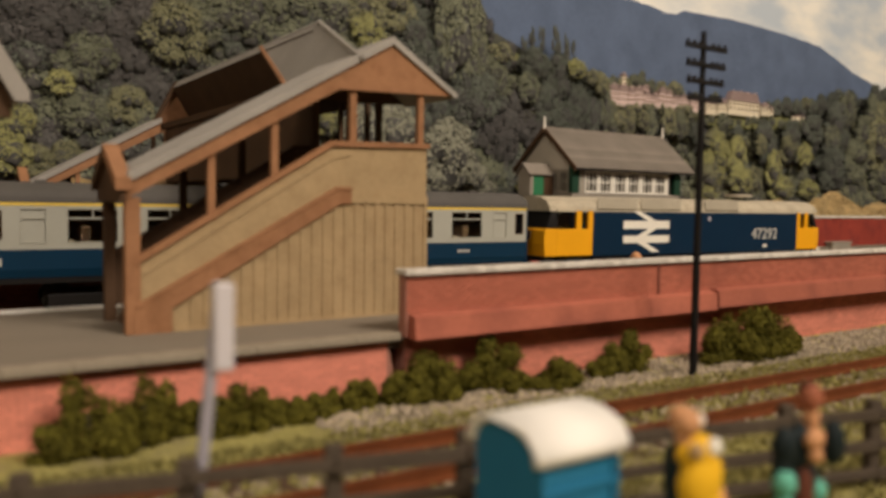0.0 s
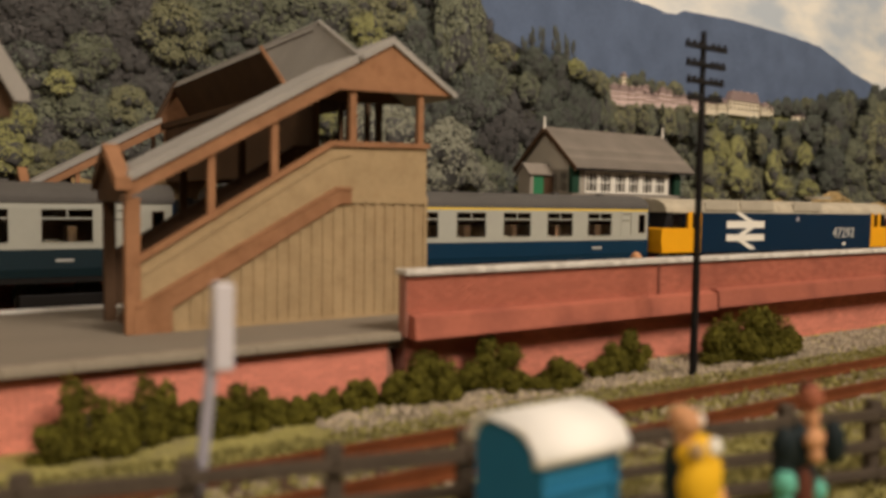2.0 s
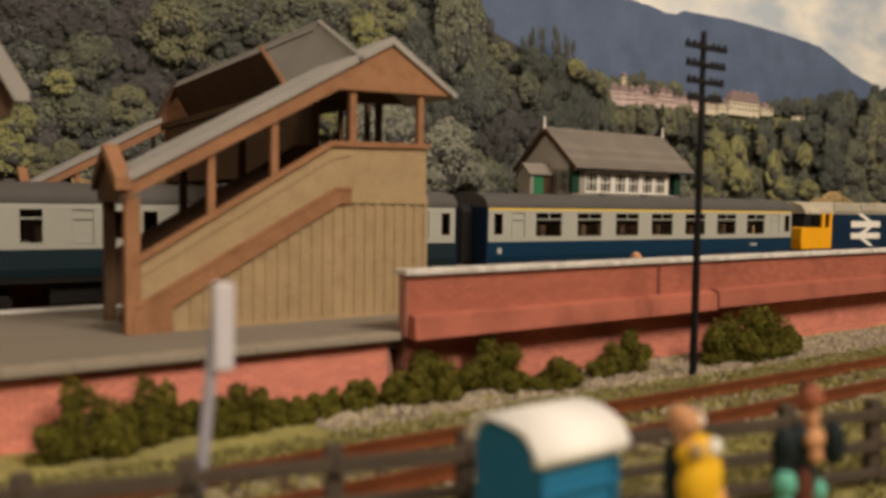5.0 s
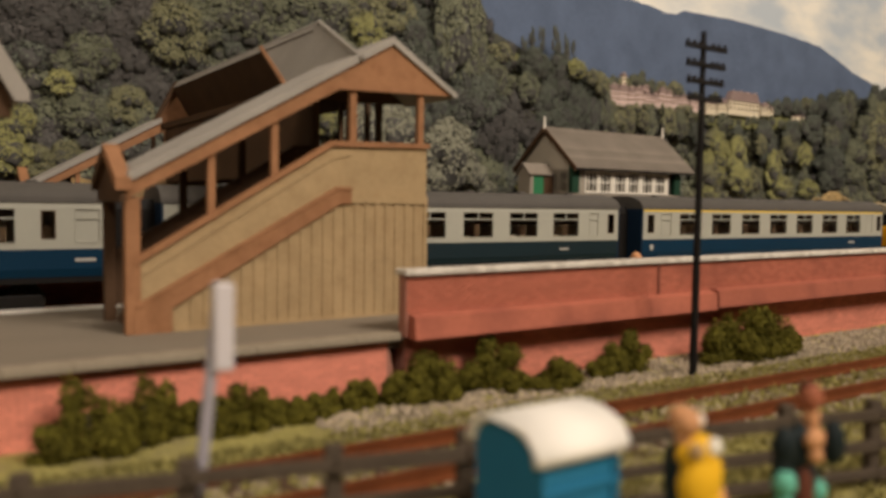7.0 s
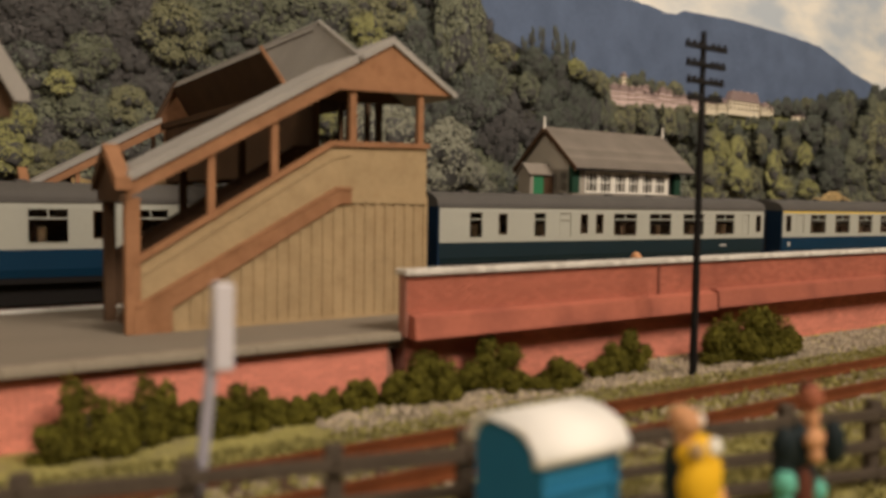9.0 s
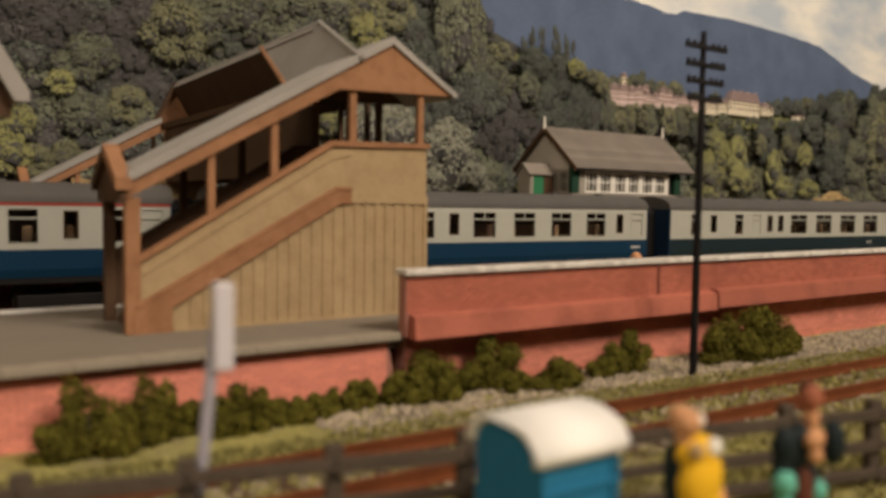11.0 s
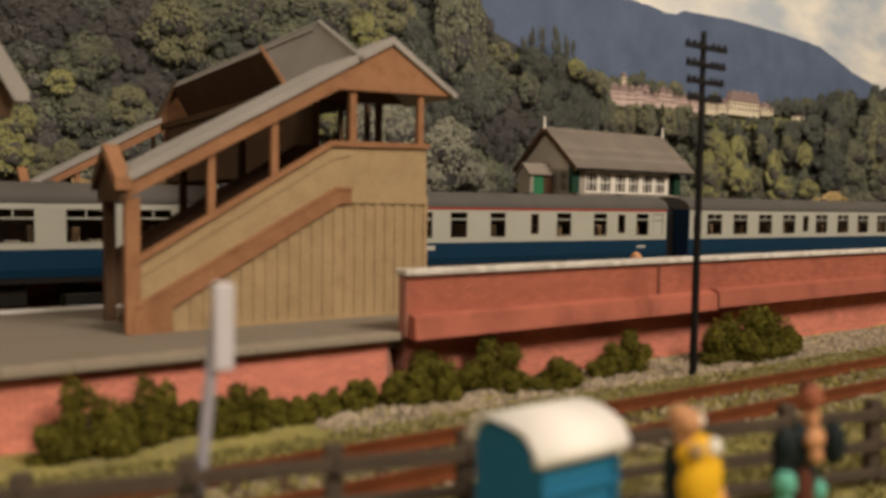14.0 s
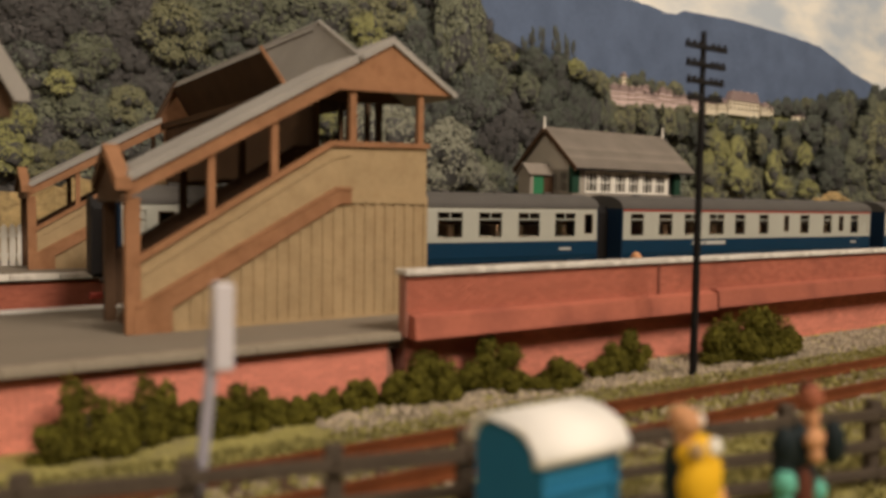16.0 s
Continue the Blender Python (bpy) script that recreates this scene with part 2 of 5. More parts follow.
# ---- brickwork: rows of bricks with recessed joints, one mesh for each face ----
def brickwork(name, parent, x0, x1, y, z0, z1, mat, lean=0.0, bl=2.9, bh=0.95, joint=0.14):
    """Brick faces proud of a backing on the plane y, leaning back by lean towards the top."""
    verts, faces = [], []
    rows = int((z1 - z0) / (bh + joint))
    rng = random.Random(int(x0 * 7 + z0 * 3 + 11))
    for r in range(rows):
        za = z0 + r * (bh + joint)
        x = x0 - (bl / 2 if r % 2 else 0)
        while x < x1:
            a, b = max(x, x0), min(x + bl, x1)
            x += bl + joint
            if b - a < 0.3:
                continue
            d = 0.12 + 0.06 * rng.random()
            o = y + lean * (za - z0) / (z1 - z0)
            n = len(verts)
            for dx, dz, dd in ((a, za, 0), (b, za, 0), (b, za + bh, 0), (a, za + bh, 0)):
                verts.append((dx * MM, o * MM, dz * MM))
            for dx, dz in ((a, za), (b, za), (b, za + bh), (a, za + bh)):
                verts.append((dx * MM, (o - d) * MM, dz * MM))
            faces += [(n + 4, n + 5, n + 6, n + 7), (n, n + 1, n + 5, n + 4), (n + 1, n + 2, n + 6, n + 5), (n + 2, n + 3, n + 7, n + 6), (n + 3, n, n + 4, n + 7)]
    me = bpy.data.meshes.new(name)
    me.from_pydata(verts, [], faces)
    me.materials.append(mat)
    ob = new(name, me)
    ob.parent = parent
    return tagged(ob, kind="stuff")


def laid_bricks(parent, x0, x1, y, z0, z1, mat, bl=2.9, bh=0.95, joint=0.14):
    """Single bricks in running bond, each an object; whole bricks share one mesh and half bricks another."""
    meshes = {}
    for r in range(int((z1 - z0) / (bh + joint))):
        x = x0 - (bl / 2 if r % 2 else 0)
        while x < x1 - 0.5:
            a, b = max(x, x0), min(x + bl, x1)
            key = round(b - a, 2)
            if key not in meshes:
                bm = box(0, b - a, -0.16, 0.02, 0, bh)
                me = bpy.data.meshes.new("brick")
                bmesh.ops.recalc_face_normals(bm, faces=bm.faces[:])
                bm.to_mesh(me)
                bm.free()
                me.materials.append(mat)
                meshes[key] = me
            ob = new("brick", meshes[key])
            ob.parent, ob.location = parent, Vector((a, y + 0.03 * math.sin(x * 7.1 + r), z0 + r * (bh + joint))) * MM
            x += bl + joint


# ---- island platform and its parapet ----
def platform():
    global PLATFORM
    p = PLATFORM = thing("platform", "station platform with tarmac top and brick face", "platform", kind="structure")
    part("deck", box(-1240, 125, 163.2, 241, 8.5, 12.8), M["tarmac"], p, "grey tarmac surface")
    part("deck_end", box(125, 300, 176, 238, 8.5, 12.75), M["tarmac"], p)
    # edging slabs along the near side
    x, first = -420.0, None
    while x < 95:
        if first is None:
            first = part("edging_slab", box(0, 11.98, 158.8, 163.5, 11.3, 13.0, 0.2), M["edging"], p, "worn concrete edging slab")
            first.location = (x * MM, 0, 0)
        else:
            share("edging_slab", first, p, (x, 0, 0))
        x += 12.0
    first = None
    x = -420.0
    while x < 300:
        if first is None:
            first = part("white_edge", box(0, 17.8, 236.5, 242.5, 10.8, 13.2, 0.2), M["bright_white"], p, "white painted platform edge")
            first.location = (x * MM, 0, 0)
        else:
            share("white_edge", first, p, (x, 0, 0))
        x += 18.0
    part("near_face", prism([(-1240, -6), (97.5, -6), (93.6, 11.3), (-1240, 11.3)], 161.6, 170), M["mortar"], p)
    brickwork("brick_courses", p, -420, 30, 161.6, -5, 11.0, M["brick"])
    part("track_face", box(-1240, 300, 233, 237, -6, 8.6), M["brick_dark"], p)


def parapet():
    global PARAPET
    p = PARAPET = thing("parapet_wall", "salmon brick parapet wall with pale coping", "wall", kind="structure")
    part("upper_wall", box(96.6, 900, 158.2, 161.4, 12.0, 26.8), M["mortar"], p)
    brickwork("brick_courses", p, 190, 480, 158.2, 17.8, 26.7, M["brick_deep"])
    brickwork("brick_courses", p, 99, 480, 162.4, -6, 11.0, M["brick"])
    part("lower_wall", box(98.5, 900, 162.4, 167, -7, 12.0), M["mortar"], p)
    for a, b, dz in ((97.6, 211.5, 0.0), (212.3, 480, 0.6), (480.5, 900, 0.8)):
        part("plinth", prism([(154.9, 11.6 + dz), (155.5, 16.9 + dz), (158.1, 17.6 + dz), (162.6, 17.7 + dz), (162.6, 11.6 + dz)], a, b, axis="x"), M["brick_deep"], p, "sloping brick plinth course")
    first = None
    for i in range(33):
        if first is None:
            first = part("coping_stone", box(0, 24.12, 156.8, 162.0, 26.9, 28.3, 0.25), M["coping"], p, "pale concrete coping stone")
            first.location = (95.8 * MM, 0, 0)
        else:
            share("coping_stone", first, p, (95.8 + i * 24.15, 0, 0.0022 * i * 24))
    # Slim rod standing in for a dark stained joint in the brickwork.
    part("drain_pipe", rod((186.5, 157.9, 17.6), (186.2, 157.9, 26.6), 0.4, seg=8), M["joint_stain"], p, "thin dull red stained joint, shaped as a slim rod")


platform()
parapet()


# ---- tracks ----
def track(name, x0, x1, y, turn, label, rail_mat, at=(0, 0)):
    p = thing(name, label, "track", (at[0], at[1], 0), kind="structure")
    p.rotation_euler = (0, 0, radians(turn))
    prof = [(-1.1, -2.9), (1.1, -2.9), (1.1, -2.5), (0.35, -2.2), (0.35, -0.9), (0.6, -0.7), (0.6, -0.05), (-0.6, -0.05), (-0.6, -0.7), (-0.35, -0.9), (-0.35, -2.2), (-1.1, -2.5)]
    for s in (-8.6, 8.6):
        part("rail", prism([(y + s + a, b) for a, b in prof], x0, x1, axis="x"), rail_mat, p, "rusty steel rail")
    first, x, n = None, x0, 0
    while x < x1 - 4 and n < 290:
        if first is None:
            first = part("sleeper", box(0, 3.4, y - 16, y + 16, -5.2, -3.25, 0.2), M["sleeper"], p)
            first.location = (x * MM, 0, 0)
        else:
            share("sleeper", first, p, (x, 0, 0))
        x += 8.2 if x1 < 1200 else 10.4
        n += 1
    return p


track("siding_track", -260, 1100, 0, -2.27, "rusty siding track half buried in turf", M["rust"], (30, 117.6))
track("main_track", -1240, 1750, -52, -2.7, "main line track beside the platform", M["iron"], (15.55, 329.78))
track("far_main_track", -1240, 1750, 0, -2.7, "main line track carrying the train", M["iron"], (15.55, 329.78))


def scatter(name, label, count, area, size, mat, seed, flat=0.5, blade=False):
    """Many small stones or tufts on the ground, in one mesh."""
    rng = random.Random(seed)
    verts, faces = [], []
    for _ in range(count):
        x, y = area(rng)
        z = -3.3 + 0.7 * noise.noise(Vector((x, y, 0)) * 0.035) + 0.5 * noise.noise(Vector((x, y, 7)) * 0.16) - 0.06 * max(0, 40 - y)
        r, a = size * rng.uniform(0.5, 1.3), rng.uniform(0, 6.28)
        n = len(verts)
        if blade:
            for k in range(3):
                b = a + k * 2.1
                dx, dy = math.cos(b) * r * 0.35, math.sin(b) * r * 0.35
                h = r * rng.uniform(0.7, 1.5)
                m = len(verts)
                verts += [((x - dy) * MM, (y + dx) * MM, z * MM), ((x + dy) * MM, (y - dx) * MM, z * MM), ((x + dx * 1.6) * MM, (y + dy * 1.6) * MM, (z + h) * MM)]
                faces.append((m, m + 1, m + 2))
        else:
            for k in range(4):
                b = a + k * 1.57 + rng.uniform(-0.3, 0.3)
                verts.append(((x + r * math.cos(b)) * MM, (y + r * math.sin(b)) * MM, (z - 0.1) * MM))
            verts.append(((x + r * rng.uniform(-0.3, 0.3)) * MM, (y + r * rng.uniform(-0.3, 0.3)) * MM, (z + r * flat * 1.6) * MM))
            faces += [(n + k, n + (k + 1) % 4, n + 4) for k in range(4)]
    me = bpy.data.meshes.new(name)
    me.from_pydata(verts, [], faces)
    me.materials.append(mat)
    tagged(new(name, me), label, "ground cover", kind="stuff")


def siding_y(x):
    return 117.6 - 0.0396 * (x - 30)


scatter("ballast", "pale grey ballast stones along the wall foot", 9000, lambda r: (r.uniform(70, 420), r.uniform(128, 160)), 0.9, M["gravel"], 3)
scatter("ballast", "earthy ballast between the siding rails", 7000, lambda r: ((lambda x: (x, siding_y(x) + r.uniform(-16, 16)))(r.uniform(-60, 420))), 0.7, M["gravel"], 4)
scatter("ballast", "pale sandy ballast shoulder beside the siding", 2600, lambda r: ((lambda x: (x, siding_y(x) + r.uniform(10, 14)))(r.uniform(-60, 110))), 0.8, M["sand"], 8)
scatter("turf", "patches of grass between the siding rails", 2600, lambda r: ((lambda x: (x, siding_y(x) + r.uniform(-7, 7)))(r.uniform(-40, 420))), 1.1, M["tuft"], 6, blade=True)
scatter("turf", "olive and yellow grass flock", 26000, lambda r: ((lambda x: (x, siding_y(x) + r.choice((r.uniform(11, 26), r.uniform(-60, -12)))))(r.uniform(-40, 420))), 1.0, M["tuft"], 5, blade=True)


# ---- covered footbridge ----
def footbridge_stair(y, label, gabled=True):
    """A covered flight beside the platform; y is its front face. Without its own gable the roof dies into the span."""
    s = thing("footbridge_stair", label, "footbridge stairs", (0, y, 12.8), "footbridge stairs")

    def P(name, bm, mat, label=""):
        for v in bm.verts:
            v.co.z -= 12.8 * MM
        return part(name, bm, mat, s, label)

    rail = [(41.8, 29.6), (91.3, 59.4), (121.0, 60.4)]
    P("balustrade", prism([(41.8, 28.6), (91.3, 58.6), (121.0, 59.6), (121.0, 44.5), (97, 46.5), (93.1, 46.5), (42.0, 17.8)], 0.6, 1.6), M["stone_board"], "cream boarded balustrade")
    P("lower_panel", prism([(49, 12.6), (121.0, 12.6), (121.0, 44.5), (97, 44.5), (92, 44.5), (49, 19.5)], 0.8, 1.8), M["stone_board"], "cream vertically boarded panel")
    # raised border round the balustrade
    P("border", prism([(41.8, 27.0), (91.0, 56.6), (97.0, 57.6), (97.0, 56.6), (91.3, 55.4), (41.8, 25.6)], 0.35, 0.7), M["stone_board"])
    P("handrail", prism([(41.0, 28.6), (91.2, 58.8), (121.6, 59.7), (121.6, 61.0), (91.0, 60.3), (41.0, 30.4)], -0.2, 1.8), M["brown_board"], "brown painted handrail")
    # Rear rail repeats the front one, its shade put into the colour.
    P("handrail", prism([(41.0, 28.6), (91.2, 58.8), (121.6, 59.7), (121.6, 61.0), (91.0, 60.3), (41.0, 30.4)], 24.6, 26.4), M["dark_shade_board"])
    P("string_board", prism([(41.0, 12.8), (49.6, 12.8), (49.6, 18.6), (93.6, 43.7), (96.8, 43.7), (96.8, 47.4), (92.9, 47.4), (41.0, 18.4)], -0.15, 0.9), M["brown_board"], "brown sloping string board")
    P("string_moulding", prism([(41.6, 18.6), (92.6, 47.2), (96.8, 47.2), (96.8, 48.2), (92.4, 48.2), (41.6, 19.8)], -0.35, 0.6), M["brown_board"])
    P("cornice", prism([(96.6, 43.9), (121.2, 43.9), (121.2, 46.0), (96.6, 46.8)], 0.2, 1.0), M["stone_board"])
    x = 54.0
    while x < 120.5:
        top = min(44.4, 18.6 + (x - 49.6) * 0.571)
        P("batten", box(x, x + 1.3, 0.46, 0.85, 12.8, top), M["stone_board"])
        x += 3.15
    P("foot_board", prism([(50, 12.4), (121.2, 12.4), (121.2, 13.6), (50, 13.6)], 0.1, 0.9), M["stone_board"])
    P("end_wall", box(120.2, 121.2, 1.8, 26, 12.6, 60.2), M["stone_board"], "cream end wall of the landing")
    P("back_panel", prism([(41.8, 17.8), (41.8, 29.6), (91.3, 58.6), (121.0, 59.6), (121.0, 12.6), (50, 12.6)], 25.0, 26.0), M["dark_shade_board"], "brown boarded back panel")
    P("flight", prism([(42, 13), (50, 13), (97, 43), (121, 43), (121, 45), (97, 45), (44, 16)], 1.9, 24.9), M["dark_shade_board"], "timber flight of steps, toned dark for the shade inside")
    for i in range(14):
        P("tread", box(44 + i * 3.7, 48 + i * 3.7, 2.0, 24.8, 15.4 + i * 2.15, 16.2 + i * 2.15), M["dark_shade_board"])
    # posts from the rails to the eaves; the rear row coloured as in shade
    eave = lambda x: min(44.3 + (x - 39.5) * 0.5525, 74.0)
    rz = lambda x: 29.4 + (x - 41.8) * 0.602 if x < 91.3 else 60.2
    P("post", box(39.2, 42.6, 0, 2.6, 12.8, 44.6, 0.2), M["brown_board"], "brown painted post")
    P("post", box(39.2, 42.0, 23.8, 26.2, 12.8, 44.6, 0.2), M["dark_shade_board"])
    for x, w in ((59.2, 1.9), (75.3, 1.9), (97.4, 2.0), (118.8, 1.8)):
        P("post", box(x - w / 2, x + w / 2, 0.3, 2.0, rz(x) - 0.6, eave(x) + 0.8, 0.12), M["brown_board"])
        P("post", box(x - w / 2, x + w / 2, 24.0, 25.6, rz(x) - 0.6, eave(x) + 0.8, 0.12), M["dark_shade_board"])
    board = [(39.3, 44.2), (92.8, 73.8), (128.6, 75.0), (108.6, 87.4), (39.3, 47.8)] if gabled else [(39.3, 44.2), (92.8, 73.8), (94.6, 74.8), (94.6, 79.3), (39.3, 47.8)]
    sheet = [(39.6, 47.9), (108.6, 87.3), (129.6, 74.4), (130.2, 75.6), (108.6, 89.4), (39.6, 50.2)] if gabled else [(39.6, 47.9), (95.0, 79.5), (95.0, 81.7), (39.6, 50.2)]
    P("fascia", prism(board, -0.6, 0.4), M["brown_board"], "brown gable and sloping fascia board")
    P("fascia", prism(board, 25.8, 26.8), M["dark_shade_board"])
    P("roof_sheet", prism(sheet, -1.4, 27.4), M["slate"], "grey sheet roof")
    # the raised end board of the roof
    # West end and rear boards take the darker tone in place of shade.
    P("end_board", prism([(-0.8, 43.4), (-0.8, 47.8), (13.0, 56.0), (26.5, 47.8), (26.5, 43.4)], 38.2, 39.2, axis="x"), M["dark_shade_board"], "brown boarded end valance")
    P("barge_board", prism([(-1.6, 46.2), (12.6, 54.4), (12.6, 57.2), (-1.6, 49.0)], 36.9, 40.4, axis="x"), M["brown_board"])
    P("barge_board", prism([(27.4, 46.2), (12.7, 54.4), (12.7, 57.2), (27.4, 49.0)], 36.9, 40.4, axis="x"), M["dark_shade_board"])
    return s


footbridge_stair(187, "covered footbridge stairs with cream boarding and brown trim")
footbridge_stair(375, "covered footbridge stairs on the far platform", False)


def footbridge_span():
    s = thing("footbridge_span", "covered footbridge span with hipped grey roof", "footbridge", (109, 294, 56))

    def P(name, bm, mat, label=""):
        for v in bm.verts:
            v.co -= Vector((109, 294, 56)) * MM
        return part(name, bm, mat, s, label)

    P("deck", box(97, 121, 213.5, 374, 55, 58), M["dark_shade_board"], "timber deck in a dark shade tone")
    P("parapet", box(96.6, 97.8, 213.5, 374, 52, 76.4), M["dark_shade_board"], "brown boarded parapet")
    P("parapet", box(120.2, 121.4, 213.5, 374, 52, 60.5), M["dark_shade_board"])
    P("rail", box(96.2, 98.2, 213.5, 374, 76.4, 77.4), M["dark_shade_board"])
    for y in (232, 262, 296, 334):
        P("brace", box(118.6, 120.0, y, y + 1.8, 60.5, 80), M["dark_shade_board"])
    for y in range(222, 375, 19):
        P("post", box(96.8, 97.8, y, y + 1.4, 77.4, 79), M["dark_shade_board"])
        P("post", box(120.0, 121.4, y, y + 1.6, 60.5, 79), M["dark_shade_board"])
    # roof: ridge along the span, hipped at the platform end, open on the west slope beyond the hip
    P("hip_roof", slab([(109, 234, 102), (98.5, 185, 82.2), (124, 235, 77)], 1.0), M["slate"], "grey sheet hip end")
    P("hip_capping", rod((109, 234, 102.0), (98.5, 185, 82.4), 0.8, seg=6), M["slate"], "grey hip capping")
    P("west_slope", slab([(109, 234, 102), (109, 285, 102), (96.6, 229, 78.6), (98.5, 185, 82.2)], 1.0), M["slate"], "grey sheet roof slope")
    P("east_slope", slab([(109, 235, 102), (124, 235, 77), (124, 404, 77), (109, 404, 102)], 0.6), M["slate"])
    # The lining's dark tone stands in for the shade under the roof.
    P("roof_lining", slab([(107.6, 236, 99.6), (122.0, 236, 75.6), (122.0, 402, 75.6), (107.6, 402, 99.6)], 0.5), M["dark_shade_board"], "timber roof lining, toned dark for the shade under it")
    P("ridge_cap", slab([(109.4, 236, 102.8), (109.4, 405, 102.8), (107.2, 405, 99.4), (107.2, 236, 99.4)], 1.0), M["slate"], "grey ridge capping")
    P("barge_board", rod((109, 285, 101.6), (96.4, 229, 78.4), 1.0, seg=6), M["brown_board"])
    P("eaves_beam", box(95.6, 97.2, 229, 404, 76.6, 79), M["dark_shade_board"])
    P("far_gable", prism([(95.4, 77), (109, 101.5), (123, 77)], 402, 403.4), M["brown_board"], "brown boarded gable")
    P("far_gable_frame", prism([(94.6, 76), (109, 103), (109, 100.4), (96.2, 76)], 400, 405), M["dark_shade_board"])


footbridge_span()


# ---- train ----
NEAR, MID = -17.5, 0.0       # near side and centre line of the vehicles, in their own space


def bogie(parent, x):
    b = part("bogie", box(x - 15, x + 15, -13.5, -11.5, 3.5, 8.5, 0.4), M["black"], parent, "black bogie frame")
    part("bogie_frame", box(-13 + x, 13 + x, 11.5, 13.5, 3.5, 8.5, 0.4), M["black"], b)
    for dx in (-10.5, 10.5):
        for y in (-9.6, 7.4):
            part("wheel", rod((x + dx, y, 6.1), (x + dx, y + 2.2, 6.1), 6.0, seg=20), M["iron"], b, "dark steel wheel")


def coach_end(parent, x, s):
    """An end of a coach at x; s is -1 for the left end, 1 for the right."""
    prof = [(-17.3, 14), (17.3, 14), (17.3, 42.4)] + [(17.3 * math.cos(a), 42.4 + 7.4 * math.sin(a)) for a in np.linspace(0.12, math.pi - 0.12, 12)] + [(-17.3, 42.4)]
    part("end_wall", prism(prof, x - 0.7, x + 0.7, axis="x"), M["coach_navy"], parent, "dark blue end wall")
    g = part("gangway", prism([(-6.2, 15), (6.2, 15), (6.2, 40), (4.5, 44), (-4.5, 44), (-6.2, 40)], x + s * 0.7, x + s * 8.0, axis="x"), M["black"], parent, "black corridor gangway")
    part("face_plate", prism([(-7, 14.4), (7, 14.4), (7, 41), (5, 45), (-5, 45), (-7, 41)], x + s * 8.0, x + s * 9.0, axis="x"), M["black"], g)
    for y in (-11, 11):
        part("buffer", rod((x, y, 13), (x + s * 6.5, y, 13), 1.1, 1.1), M["black"], parent)
    part("coupling", box(min(x, x + s * 9), max(x, x + s * 9), -2, 2, 4.5, 7, 0.3), M["red"], parent, "red coupling box")


def coach(name, label, windows, stripe=None, lettering=(), lower="coach_blue"):
    """A main line coach 239.3 mm long; windows are (left, right, kind): w a window with a top light, d a door light, t a frosted one."""
    L = 239.3
    c = thing(name, label, "railway coach", (0, 318.7, 0), "coaches of the train")
    zb, zw, zs, zt, zc = 15.2, 25.4, 27.6, 40.2, 42.6
    part("lower_side", prism([(-16.6, zb), (-17.4, zb + 3), (-17.5, zw), (-16.5, zw), (-16.5, zb)], 0.4, L - 0.4, axis="x"), M[lower], c, "dark blue lower side")
    up = prism([(-17.5, zw + 0.01), (-17.5, zs), (-16.5, zs), (-16.5, zw + 0.01)], 0.4, L - 0.4, axis="x")
    prism([(-17.5, zt), (-17.3, zc), (-16.3, zc), (-16.5, zt)], 0.4, L - 0.4, bm=up, axis="x")
    edge = 0.4
    for a, b, k in sorted(windows):
        box(edge, a, -17.5, -16.5, zs, zt, bm=up)
        edge = b
        lo = 29.2 if k == "d" else zs
        hi = 39.4 if k == "d" else zt
        if k == "d":
            box(a, b, -17.5, -16.5, zs, lo, bm=up)
            box(a, b, -17.5, -16.5, hi, zt, bm=up)
        fr = bmesh.new()
        for q in ((a, b, -17.7, -16.9, lo, lo + 0.35), (a, b, -17.7, -16.9, hi - 0.35, hi), (a, a + 0.35, -17.7, -16.9, lo, hi), (b - 0.35, b, -17.7, -16.9, lo, hi)):
            box(*q, bm=fr)
        if k != "d":
            box(a, b, -17.65, -17.0, 36.3, 36.9, bm=fr)
            if b - a > 13:
                box((a + b) / 2 - 0.25, (a + b) / 2 + 0.25, -17.65, -17.0, 36.9, hi, bm=fr)
        w = part("window", fr, M["coach_grey"] if k != "d" else M["dark_shade_board"], c, "frosted window" if k == "t" else "dark passenger window")
        part("pane", box(a + 0.2, b - 0.2, -17.1, -16.95, lo, hi), M["coach_grey"] if k == "t" else M["glass"], w)
    box(edge, L - 0.4, -17.5, -16.5, zs, zt, bm=up)
    part("upper_side", up, M["coach_grey"], c, "pale grey upper side")
    part("far_side", box(0.4, L - 0.4, 16.5, 17.5, zb, zc), M["interior"], c)
    roof = bmesh.new()
    arc = [(-17.6 * math.cos(a), zc + 7.3 * math.sin(a) ** 0.8) for a in np.linspace(0, math.pi, 19)]
    prism(arc, -0.6, L + 0.6, bm=roof, axis="x")
    r = part("roof", roof, M["coach_roof"], c, "dark grey domed roof")
    for x in range(20, 230, 32):
        part("ventilator", box(x, x + 4, -6.5, -3.5, zc + 6.3, zc + 8.0, 0.4), M["coach_roof"], r)
    part("gutter", box(0, L, -17.75, -17.3, zc - 0.35, zc + 0.25), M["coach_roof"], c)
    if stripe:
        part("cantrail_stripe", box(0.4, L - 0.4, -17.62, -17.45, zc - 1.5, zc - 0.4), M[stripe], c)
    part("floor_pan", box(0.5, L - 0.5, -16.4, 16.4, 13.0, 16.2), M["black"], c)
    part("underframe", box(66, 174, -13, 13, 4.5, 13.0, 0.6), M["black"], c)
    part("partition", box(0.6, L - 0.6, 2.0, 2.8, 16.2, 42), M["interior"], c, "brown corridor partition")
    for i, x in enumerate(range(20, 222, 14)):
        part("seat_back", box(x, x + 3.6, -15.5, 1.5, 17, 33.8, 0.7), M["seat"], c)
